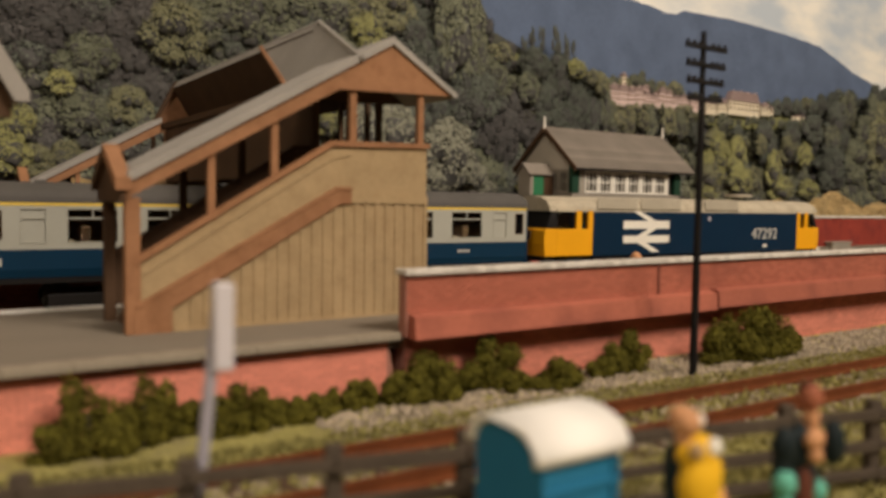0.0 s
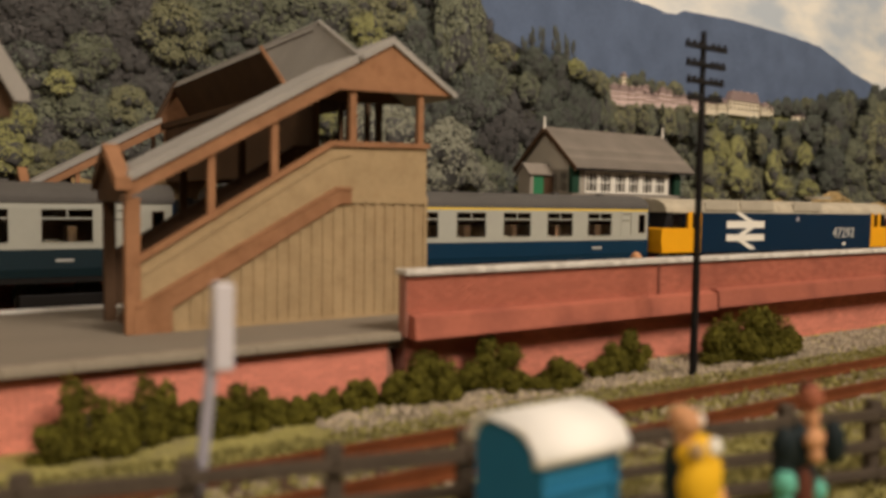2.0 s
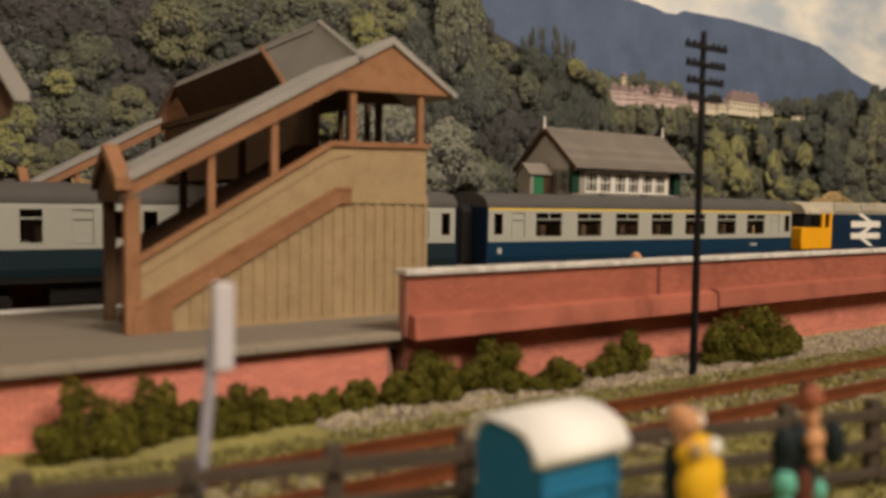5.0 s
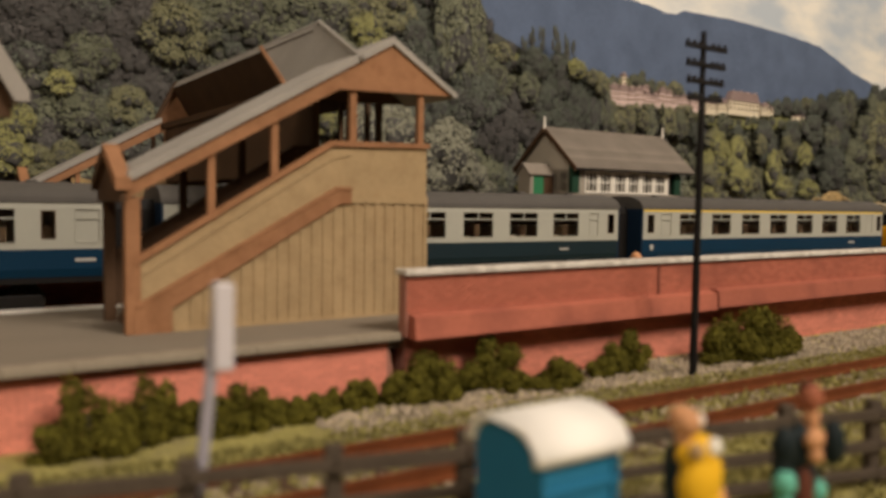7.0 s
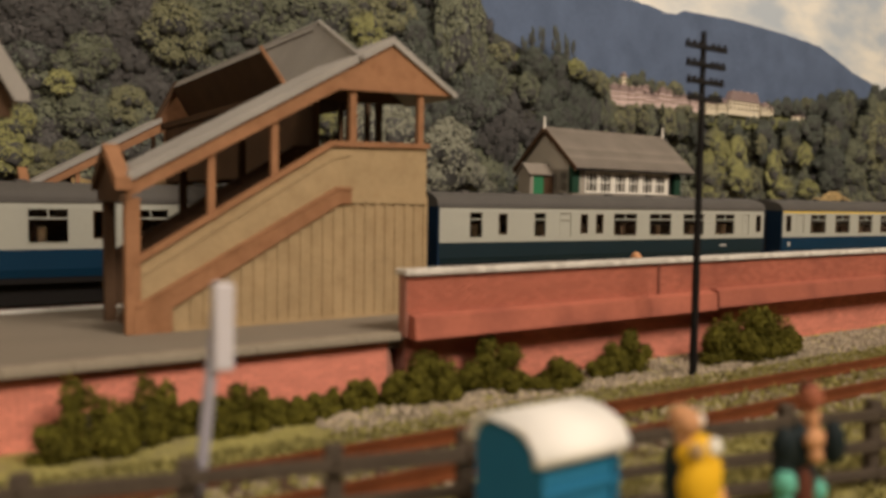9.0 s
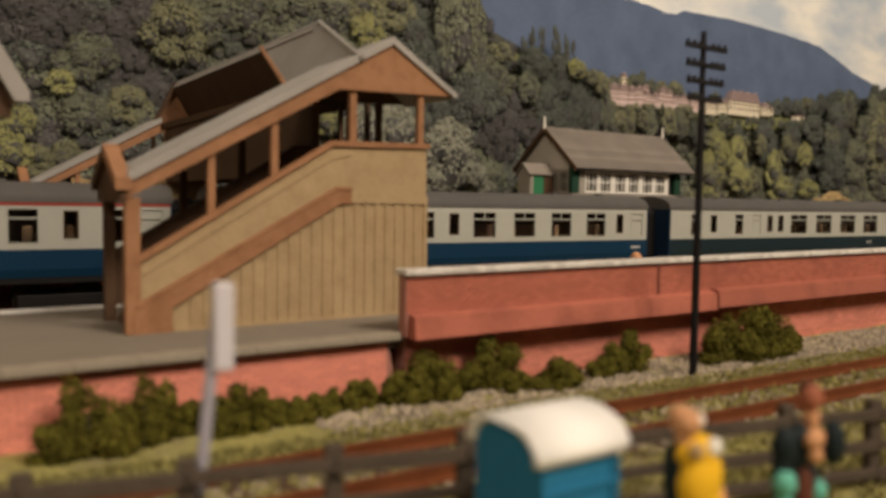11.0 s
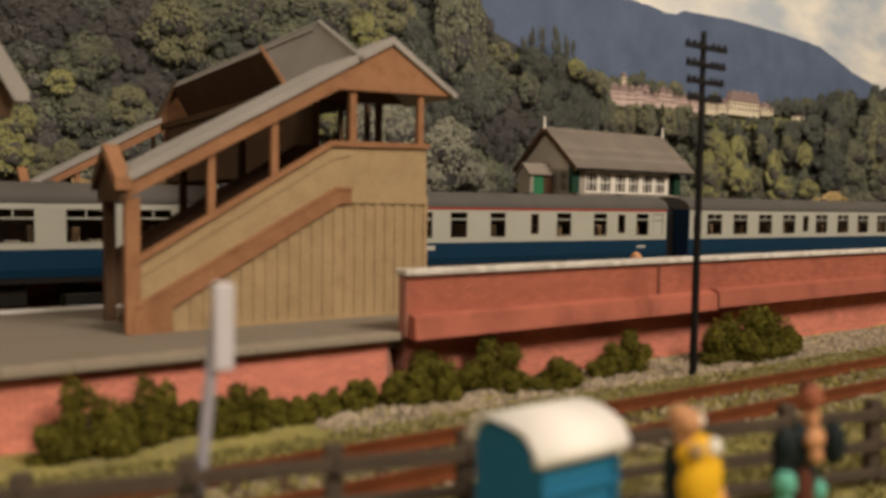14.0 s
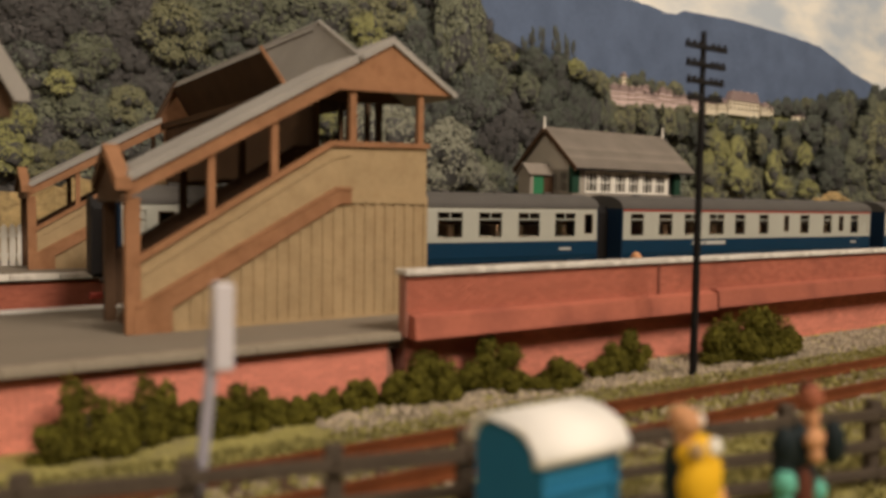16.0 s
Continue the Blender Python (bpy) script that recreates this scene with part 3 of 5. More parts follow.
    for x in range(27, 222, 28):
        part("table", box(x, x + 5, -15.5, -4, 27.6, 28.3, 0.15), M["white"], c)
    coach_end(c, 0.2, -1)
    coach_end(c, L - 0.2, 1)
    bogie(c, 38)
    bogie(c, L - 38)
    for a, b, z0, z1 in lettering:
        part("lettering_bar", box(a, b, -17.68, -17.4, z0, z1), M["letters"], c, "white lettering too small to read")
    return c


def loco():
    c = thing("diesel_locomotive", "blue diesel locomotive with yellow ends and pale roof", "locomotive", (0, 318.7, 0))
    # own space: 0 is the trailing nose, 253 the leading one
    zb, zt = 17.0, 40.8
    part("body_side", box(34.6, 225.5, -17.5, -15.5, zb, zt, 0.2), M["loco_blue"], c, "dark rail blue body side")
    part("body_core", box(20, 240, -15.4, 17.4, zb, zt), M["loco_blue"], c)
    prof = [(-17.4, zt), (-16.6, 44.5), (-14.2, 48.2), (-9, 50.9), (0, 51.9), (9, 50.9), (14.2, 48.2), (16.6, 44.5), (17.4, zt)]
    bm = prism(prof, 3.5, 250, axis="x")
    for v in bm.verts:
        if v.co.x < 0.01 or v.co.x > 0.245:
            v.co.z = 0.0408 + (v.co.z - 0.0408) * 0.72
            v.co.y *= 0.96
    roof = part("roof", bm, M["loco_roof"], c, "weathered cream-grey roof")
    for a, b in ((38, 70), (73, 108), (130, 163)):
        g = part("roof_grille", slab([(a, -17.3, 42.2), (b, -17.3, 42.2), (b + 3, -14.4, 48.3), (a + 3, -14.4, 48.3)], 0.3), M["loco_grille"], roof, "slatted olive roof grille")
        for i in range(int((b - a) / 2.6)):
            x = a + 1 + i * 2.6
            part("slat", slab([(x, -17.4, 42.6), (x + 1.2, -17.4, 42.6), (x + 4.0, -14.6, 48.2), (x + 2.8, -14.6, 48.2)], 0.2), M["loco_grille"], g)
    part("roof_fan", rod((185, 0, 50.8), (185, 0, 52.6), 9, 8.6, seg=24), M["loco_grille"], roof)

    def cab(x0, x1, s):
        """A yellow cab between x0 (inner) and x1 (nose); s points outwards."""
        n = x1 - s * 8
        side = bmesh.new()
        a, b = (x0, n) if s > 0 else (n, x0)
        box(a, b, -17.52, -15.5, zb + 0.4, 31.6, 0.3, bm=side)
        body = part("cab", side, M["yellow"], c, "bright yellow cab")
        for q in (sorted((x0, x0 + s * 3.6)), sorted((x0 + s * 8.6, x0 + s * 12.4))):
            part("pillar", box(q[0], q[1], -17.5, -15.6, 31.6, 41.2), M["yellow"], body)
        part("window_top", box(min(x0, n), max(x0, n), -17.45, -15.6, 40.6, 41.8), M["loco_roof"], body)
        d0, d1 = sorted((x0 + s * 3.6, x0 + s * 8.6))
        part("door_window", box(d0, d1, -17.2, -16.8, 32.4, 40.6), M["glass"], body, "dark cab door window")
        w0, w1 = sorted((x0 + s * 12.4, n))
        part("side_window", box(w0, w1, -17.1, -16.7, 31.6, 41), M["glass"], body, "dark cab side window")
        part("cab_lining", box(min(x0, n), max(x0, n), -14.8, 15, 31, 41), M["black"], body)
        # the nose slopes in plan and in profile
        nose = bmesh.new()
        pts = [(-17.4, 0), (-16.2, 1), (16.2, 1), (17.4, 0)]
        rows = []
        for z, out in ((zb + 0.4, 7.0), (24, 8.0), (30.8, 7.6), (31.8, 6.4)):
            rows.append([nose.verts.new(((n + s * (out if k else 0.0)) * MM, y * MM, z * MM)) for y, k in pts])
        for r0, r1 in zip(rows, rows[1:]):
            for i in range(3):
                nose.faces.new((r0[i], r0[i + 1], r1[i + 1], r1[i]))
        nose.faces.new(rows[-1])
        part("nose", nose, M["yellow"], body, "grimy yellow nose")
        part("headcode_panel", box(min(n, n + s * 8.3), max(n, n + s * 8.3), -5, 5, 26, 30.5, 0.3), M["interior"], body, "dark headcode panel")
        scr = bmesh.new()
        p = [(n + s * 6.0, -16, 32.0), (n + s * 6.0, 16, 32.0), (n + s * 2.0, 15.4, 41.6), (n + s * 2.0, -15.4, 41.6)]
        slab(p, 0.4, bm=scr)
        slab([(n, -17.0, 32.0), (n + s * 6, -16, 32.0), (n + s * 2, -15.4, 41.6), (n - s * 2, -16.6, 41.6)], 0.4, bm=scr)
        part("windscreen", scr, M["black"], body, "dark wrap-round windscreen")
        part("buffer_beam", box(min(n, n + s * 7), max(n, n + s * 7), -15.5, 15.5, 11.5, zb + 0.3, 0.4), M["black"], c)
        for y in (-11, 11):
            part("buffer", rod((n + s * 7, y, 13.4), (n + s * 13, y, 13.4), 1.4, 1.6), M["red"], c)

    cab(34.6, 0.0, -1)
    cab(225.5, 253.0, 1)
    # white markings on the side: two bars with slanting strokes
    for k, (q0, q1) in enumerate((((24.0, 62.7), (31.5, 35.9)), ((24.0, 62.7), (23.6, 27.7)))):
        part("marking_bar", box(34.6 + q0[0], 34.6 + q0[1], -17.66, -17.45, q1[0], q1[1]), M["white"], c, "white painted marking")
    x = 34.6
    for pts in ([(x + 32, 41.0), (x + 38, 41.0), (x + 52.5, 35.4), (x + 45.5, 35.4)], [(x + 45.5, 31.8), (x + 52.5, 31.8), (x + 42, 27.4), (x + 35, 27.4)], [(x + 35, 23.9), (x + 42, 23.9), (x + 54.5, 18.4), (x + 48, 18.4)]):
        part("marking_stroke", prism(pts, -17.66, -17.45), M["white"], c)
    cu = bpy.data.curves.new("number", "FONT")
    cu.body, cu.size, cu.extrude, cu.offset = "47292", 0.0094, 0.0001, 0.0002
    cu.space_character = 1.08
    cu.align_x, cu.align_y = "LEFT", "BOTTOM"
    ob = new("running_number", cu)
    cu.materials.append(M["letters"])
    ob.matrix_basis = pose(34.6 * 0.926 * MM + 131.3 * MM, -17.6 * MM, 23.0 * MM, 90, 0, 0)
    ob.parent = c
    part("data_panel", box(34.6 + 154, 34.6 + 158, -17.6, -17.4, 19.4, 21.2), M["white"], c)
    part("works_plate", box(34.6 + 97.8, 34.6 + 100.8, -17.6, -17.4, 35.8, 38.4), M["sign_grey"], c)
    part("solebar", box(36, 224, -16.5, 16.5, 12, 17), M["black"], c)
    part("fuel_tank", box(92, 160, -14, 14, 4, 12, 1.0), M["black"], c)
    bogie(c, 52)
    bogie(c, 205)
    for o in c.children_recursive:      # the body is a little short for its height
        if o.type == "MESH":
            for v in o.data.vertices:
                v.co.x *= 0.926
    return c


COACHES = [
    coach("railway_coach", "blue and grey first class coach with yellow stripe",
          [(3.8, 8.8, "d"), (14.4, 22.8, "t"), (29.4, 46.9, "w"), (57.0, 74.5, "w"), (84.5, 102.0, "w"), (111.8, 129.2, "w"), (139.2, 156.7, "w"), (166.9, 184.4, "w"), (194.4, 211.9, "w"), (218.4, 226.7, "t"), (232.0, 236.8, "d")],
          "yellow_line", [(198, 205, 20.8, 22.0), (6.0, 8.5, 19.6, 22.4)]),
    coach("railway_coach", "blue and grey brake coach with uneven windows",
          [(17.2, 24.9, "w"), (34.5, 39.6, "d"), (56.4, 64.2, "w"), (73.4, 81.1, "t"), (87.5, 92.4, "d"), (98.3, 103.4, "d"), (111.0, 128.6, "w"), (138.2, 155.9, "w"), (165.6, 183.5, "w"), (193.3, 210.9, "w"), (218.3, 224.7, "t"), (231.4, 235.9, "d")],
          None, [(198, 204, 20.8, 21.8)], "coach_green"),
    coach("railway_coach", "blue and grey open coach with wide windows",
          [(4.0, 8.2, "d"), (15.3, 29.0, "w"), (38.8, 52.6, "w"), (62.9, 76.6, "w"), (87.0, 100.5, "w"), (108.6, 114.0, "d"), (122.0, 135.6, "w"), (146.4, 160.0, "w"), (170.2, 183.9, "w"), (194.2, 208.0, "w"), (216.0, 220.7, "d"), (227.0, 235.6, "t")],
          None, [(227, 234, 20.8, 22.0)]),
    coach("railway_coach", "blue and grey restaurant coach with red stripe",
          [(5.6, 16.1, "w"), (27.7, 39.1, "w"), (48.6, 62.2, "w"), (70.0, 83.8, "w"), (93.3, 103.2, "w"), (116.3, 125.9, "w"), (141.6, 146.3, "d"), (158.1, 168.2, "w"), (183.5, 193.4, "w"), (201.4, 206.4, "d"), (214.8, 224.8, "w"), (228.3, 236.1, "t")],
          "red_line", [(56, 66.5, 22.0, 24.2), (67.5, 85, 22.0, 24.2), (215.7, 222.5, 21.0, 22.2)]),
    coach("railway_coach", "blue and grey open coach at the rear of the train",
          [(3.0, 9.6, "t"), (13.8, 20.0, "d"), (27.5, 42.0, "w"), (51.5, 65.5, "w"), (75.5, 89.5, "w"), (98, 103, "d"), (115.0, 129.0, "w"), (138.9, 153.4, "w"), (162.4, 176.6, "w"), (186.3, 200.2, "w"), (209.8, 223.9, "w"), (230.1, 235.7, "d")],
          None, [(213, 221, 20.8, 22.0)]),
]
LOCO = loco()

# distance of the first coach's leading end along the line, by the second; the line runs at a slight slant to the platform
TURN = -2.7
RUN = [(0.0, 0.2404), (0.7, 0.2700), (1.5, 0.3040), (2.5, 0.3474), (3.5, 0.3898), (4.0, 0.4112), (5.2, 0.4648), (6.4, 0.5238), (7.0, 0.5610), (8.0, 0.6235),
       (9.1, 0.6922), (10.2, 0.7735), (11.3, 0.8650), (11.8, 0.9040), (12.5, 0.9668), (13.2, 1.0340), (14.1, 1.1245), (14.8, 1.1975), (15.4, 1.2589), (16.0, 1.3191)]


def on_line(s):
    """The pose of a vehicle whose trailing end is s metres along the far main line."""
    a = radians(TURN)
    return pose(0.01555 + s * math.cos(a), 0.32978 + s * math.sin(a), 0.0, 0, 0, TURN)


# ---- far platform, banks and signal box ----
def far_platform():
    p = thing("far_platform", "far station platform with red brick face", "platform", kind="structure")
    part("deck", box(-1240, 1750, 353, 470, 9.5, 12.8), M["tarmac"], p)
    part("face", box(-1240, 590, 352, 356, -6, 9.5), M["brick_deep"], p, "salmon red brick face")
    brickwork("brick_courses", p, -120, 120, 352, -3.5, 9.4, M["brick_deep"])
    first, x = None, -420.0
    while x < 590:
        if first is None:
            first = part("edging_slab", box(0, 17.8, 349.6, 355, 10.6, 13.1, 0.25), M["coping"], p, "pale concrete edging slab")
            first.location = (x * MM, 0, 0)
        else:
            share("edging_slab", first, p, (x, 0, 0))
        x += 18.0
    w = thing("retaining_wall", "deep red brick retaining wall beside the line", "wall", kind="structure")
    part("wall", box(560, 1750, 357, 366, -6, 36.4), M["brick_dark"], w)
    brickwork("brick_courses", w, 560, 760, 357, -3, 36, M["brick_dark"])
    part("coping", box(558, 1750, 355.6, 367, 36.4, 38.2, 0.3), M["coping"], w)
    b = thing("line_side_cabinet", "small grey trackside cabinet", "cabinet", (640, 353, -10))
    part("body", box(-14, 14, -3, 3, 0, 25.4, 0.5), M["box_wall"], b)
    part("lid", box(-15.5, 15.5, -3.6, 3.6, 25.4, 27, 0.4), M["box_wall"], b)


far_platform()


def rock_bank(name, x0, x1, y, z0, z1, depth, seed):
    """A craggy sandy bank: a sheet folded by noise, with a solid back."""
    bm = bmesh.new()
    nx, nz = int((x1 - x0) / 5), 9
    rows = []
    for i in range(nx + 1):
        x = x0 + (x1 - x0) * i / nx
        top = z0 + (z1 - z0) * (0.62 + 0.55 * noise.noise(Vector((x * 0.014, seed, 0))) + 0.15 * noise.noise(Vector((x * 0.09, seed, 3))))
        col = []
        for j in range(nz + 1):
            f = j / nz
            q = Vector((x * 0.11, seed * 3.1, f * 3.3))
            col.append(bm.verts.new(((x + 1.5 * noise.noise(q)) * MM, (y + depth * f + 4.0 * noise.noise(q + Vector((9, 0, 0)))) * MM, (z0 + (top - z0) * math.sin(f * 1.57)) * MM)))
        rows.append(col)
    for a, b in zip(rows, rows[1:]):
        for j in range(nz):
            bm.faces.new((a[j], b[j], b[j + 1], a[j + 1]))
    bmesh.ops.solidify(bm, geom=bm.faces[:], thickness=0.002)
    return tagged(link(name, bm, M["sand"]), "sandy yellow rock bank above the line", "rock", kind="structure")


rock_bank("rock_bank", 560, 1700, 370, 30, 60, 12, 5)
rock_bank("rock_bank", -120, 140, 436, 12, 76, 30, 2)
rock_bank("rock_bank", 500, 640, 464, 12, 44, 16, 11)


def paling_fence():
    f = thing("paling_fence", "white paling fence on the far platform", "fence", (-60, 400, 12.8))
    for z in (4, 13):
        part("rail", box(0, 100, 0.6, 1.6, z, z + 1.6), M["white"], f)
    first = None
    for i in range(31):
        if first is None:
            first = part("pale", prism([(0, 0), (2.6, 0), (2.6, 17.5), (1.3, 19), (0, 17.5)], -0.6, 0.5), M["white"], f)
        else:
            share("pale", first, f, (i * 3.25, 0, 0))


paling_fence()


def signal_box():
    s = thing("signal_box", "grey boarded signal box with slate roof and white windows", "signal box", (0, 0, 12.8))

    def P(name, bm, mat, label="", parent=None):
        for v in bm.verts:      # the upper floor stands on a slightly raised base
            v.co.z -= (12.8 if v.co.z < 0.045 else 9.9) * MM
        return part(name, bm, mat, parent or s, label)

    x0, x1, y0, y1, ze, zr = 384, 498, 405, 461, 69.5, 97.0
    yr = (y0 + y1) / 2
    P("base_wall", box(x0, x1, y0, y1, 12.8, 50), M["box_wall"], "grey boarded lower wall")
    P("corner_post", box(x0 - 0.8, x0 + 6, y0 - 0.8, y0 + 3, 50, ze), M["box_green"], "dark green corner boarding")
    P("corner_post", box(x1 - 6, x1 + 0.8, y0 - 0.8, y0 + 3, 50, ze), M["box_green"])
    P("back_wall", box(x0, x1, y1 - 2, y1, 50, ze), M["box_wall"])
    P("east_wall", box(x1 - 2, x1, y0 + 3, y1 - 2, 50, ze), M["box_wall"])
    P("inner_floor", box(x0 + 2, x1 - 2, y0 + 3, y1 - 2, 49, 50.5), M["interior"])
    P("front_board", box(x0 + 6, x0 + 12, y0, y0 + 2, 50, 65.6), M["box_wall"])
    P("window_head", box(x0 + 6, x1 - 6, y0, y0 + 2, 65.6, ze), M["box_wall"])
    P("west_wall", box(x0, x0 + 2, y0 + 27, y1, 50, ze), M["box_wall"])
    # The west gable's light is put into its paler tone; the east keeps wall grey.
    P("west_gable", prism([(y0, ze - 3), (y1, ze - 3), (y1, ze), (yr, zr - 2.5), (y0, ze)], x0, x0 + 1.6, axis="x"), M["gable_lightened"], "grey boarded gable toned lighter for light from the west")
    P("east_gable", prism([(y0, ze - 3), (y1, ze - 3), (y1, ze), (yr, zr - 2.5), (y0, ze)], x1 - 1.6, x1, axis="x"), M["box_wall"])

    def sash(a, b, along="x"):
        """A sash window with glazing bars between a and b, white in front and wall grey on the west."""
        fr = bmesh.new()

        def bar(u0, u1, z0, z1, t=0.0):
            if along == "x":
                box(u0, u1, y0 - 0.5 + t, y0 + 1.2, z0, z1, bm=fr)
            else:
                box(x0 - 0.5 + t, x0 + 1.2, u0, u1, z0, z1, bm=fr)

        bar(a, b, 50.0, 51.4), bar(a, b, 64.4, 66), bar(a, a + 1.3, 51.4, 64.4), bar(b - 1.3, b, 51.4, 64.4)
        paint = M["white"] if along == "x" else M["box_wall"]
        bmesh.ops.remove_doubles(fr, verts=fr.verts[:], dist=1e-6)
        w = P("window", fr, paint, "painted sash window")
        for q in ((a + (b - a) / 3 - 0.35, a + (b - a) / 3 + 0.35, 51.4, 64.4), (b - (b - a) / 3 - 0.35, b - (b - a) / 3 + 0.35, 51.4, 64.4), (a + 1.3, b - 1.3, 57.6, 58.4)):
            fr = bmesh.new()
            bar(*q, 0.2 if q[2] < 52 else 0.3)
            P("glazing_bar", fr, paint, parent=w)
        for k in range(3):
            u, v = a + (b - a) * k / 3, a + (b - a) * (k + 1) / 3
            q = (u, v, y0 + 0.4, y0 + 0.6, 51.4, 64.4) if along == "x" else (x0 + 0.4, x0 + 0.6, u, v, 51.4, 64.4)
            P("pane", box(*q), M["glass"], parent=w)

    for a in (396, 425.5, 455.0):
        sash(a, a + 12.6)
        sash(a + 14.2, a + 26.8)
        P("mullion", box(a + 12.6, a + 14.2, y0 - 0.9, y0 + 1.6, 50, 66), M["white"])
        P("mullion", box(a + 26.8, a + 29.5, y0 - 1.0, y0 + 1.8, 50, 66), M["white"], "white window post")
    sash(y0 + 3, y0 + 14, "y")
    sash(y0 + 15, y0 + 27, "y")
    # roof: two slopes of slate courses, ridge and barge boards
    for sgn in (-1, 1):
        e = yr + sgn * (yr - y0 + 5.5)
        P("roof_slope", slab([(x0 - 2, e, ze - 2.2), (511, e, ze - 2.2), (511, yr, zr), (x0 - 2, yr, zr)] if sgn < 0 else [(x0 - 2, yr, zr), (511, yr, zr), (511, e, ze - 2.2), (x0 - 2, e, ze - 2.2)], 1.2), M["box_roof"], "grey slate roof slope")
        n = 13
        for i in range(n):
            f, g = i / n, (i + 1.15) / n
            a = (e + (yr - e) * f, ze - 2.2 + (zr - ze + 2.2) * f)
            b = (e + (yr - e) * min(g, 1), ze - 2.2 + (zr - ze + 2.2) * min(g, 1))
            xr = 511
            c4 = [(x0 - 2, a[0], a[1] + 0.75), (xr, a[0], a[1] + 0.75), (xr, b[0], b[1] + 0.3), (x0 - 2, b[0], b[1] + 0.3)]
            P("slate_course", slab(c4 if sgn < 0 else c4[::-1], 0.3), M["box_roof"])
        P("barge_board", slab([(x0 - 3.2, e, ze - 4.6), (x0 - 3.2, e, ze - 1.2), (x0 - 3.2, yr, zr + 0.8), (x0 - 3.2, yr, zr - 3.0)], 1.3), M["dark_shade_board"], "dark barge board")
    P("ridge_tile", rod((x0 - 2, yr, zr + 0.3), (511, yr, zr + 0.3), 0.9, seg=8), M["box_roof"])
    for x in (x0 - 2.5, 510):
        P("finial", rod((x, yr, zr - 1), (x, yr, zr + 8.5), 1.15, 0.7, seg=8), M["white"], "white pointed finial")
    P("gutter", box(x0 - 2, 511, y0 - 6.2, y0 - 5.2, ze - 3.6, ze - 2.4), M["black"])
    # porch at the west end with a green door
    px0, px1, py0, py1 = 361, 383.5, 424, 437
    P("porch_front", prism([(py0, 12.8), (py1, 12.8), (py1, 63), ((py0 + py1) / 2, 70), (py0, 63)], px0, px0 + 1.5, axis="x"), M["box_wall"], "grey boarded entrance porch")
    P("porch_side", box(px0, px0 + 22, py0, py0 + 1.4, 12.8, 48), M["box_wall"])
    P("porch_side", box(px0 + 1.6, px0 + 3, py0 - 0.2, py0 + 1.2, 48, 63), M["box_wall"])
    P("porch_side", box(px0 + 13, px0 + 22, py0, py0 + 1.4, 48, 63), M["dark_shade_board"])
    P("porch_floor", box(px0, px1, py0, py1, 46, 48), M["box_wall"])
    P("porch_door", box(px0 + 3, px0 + 13, py0 + 0.2, py0 + 1.2, 48, 61.5), M["green"], "bright green door")
    for sgn in (-1, 1):
        m = (py0 + py1) / 2
        e = m + sgn * 8.5
        P("porch_roof", slab([(px0 - 2, e, 62.6), (px1, e, 62.6), (px1, m, 71), (px0 - 2, m, 71)] if sgn < 0 else [(px0 - 2, m, 71), (px1, m, 71), (px1, e, 62.6), (px0 - 2, e, 62.6)], 1.0), M["box_roof"])


signal_box()


# ---- backdrop: a scenic board with sky, far hill, woods and a village in low relief ----
def backdrop():
    b = tagged(link("backdrop", box(-1250, 1950, 526, 532, -22, 520), M["sky"]), "scenic backdrop board with pale cloudy sky", "backdrop", kind="structure")
    # the far hill's ridge falls to the east
    ridge = [(-1250, 215), (335, 229), (478, 239), (566, 238.7), (590, 236.5), (618, 233.2), (631, 234), (641, 239.3), (675, 240.3), (721, 241.8), (771, 240.4), (825, 238.3), (883, 234), (920, 223.9), (960, 211.2), (1008, 202), (1041, 190.8), (1150, 160), (1400, 120), (1950, 100)]
    fine = []
    for (xa, za), (xb, zb) in zip(ridge, ridge[1:]):
        n = max(2, int((xb - xa) / 3))
        for i in range(n):
            x = xa + (xb - xa) * i / n
            fine.append((x, za + (zb - za) * i / n + 1.0 * abs(noise.noise(Vector((x * 0.45, 0, 0)))) + 1.0 * noise.noise(Vector((x * 0.06, 4, 0)))))
    part("far_hill", prism(fine + [(1950, 0), (-1250, 0)], 521, 526), M["hill"], b, "hazy blue wooded hill")
    wood = [(-1250, 260), (360, 260), (383, 205), (395, 185), (434, 172), (494, 158), (545, 156), (634, 156), (720, 150), (807, 152), (864, 158), (935, 168), (1000, 185), (1060, 190), (1950, 190)]
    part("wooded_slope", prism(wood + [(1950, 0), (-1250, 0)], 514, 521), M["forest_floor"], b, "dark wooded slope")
    return b


BACKDROP = backdrop()


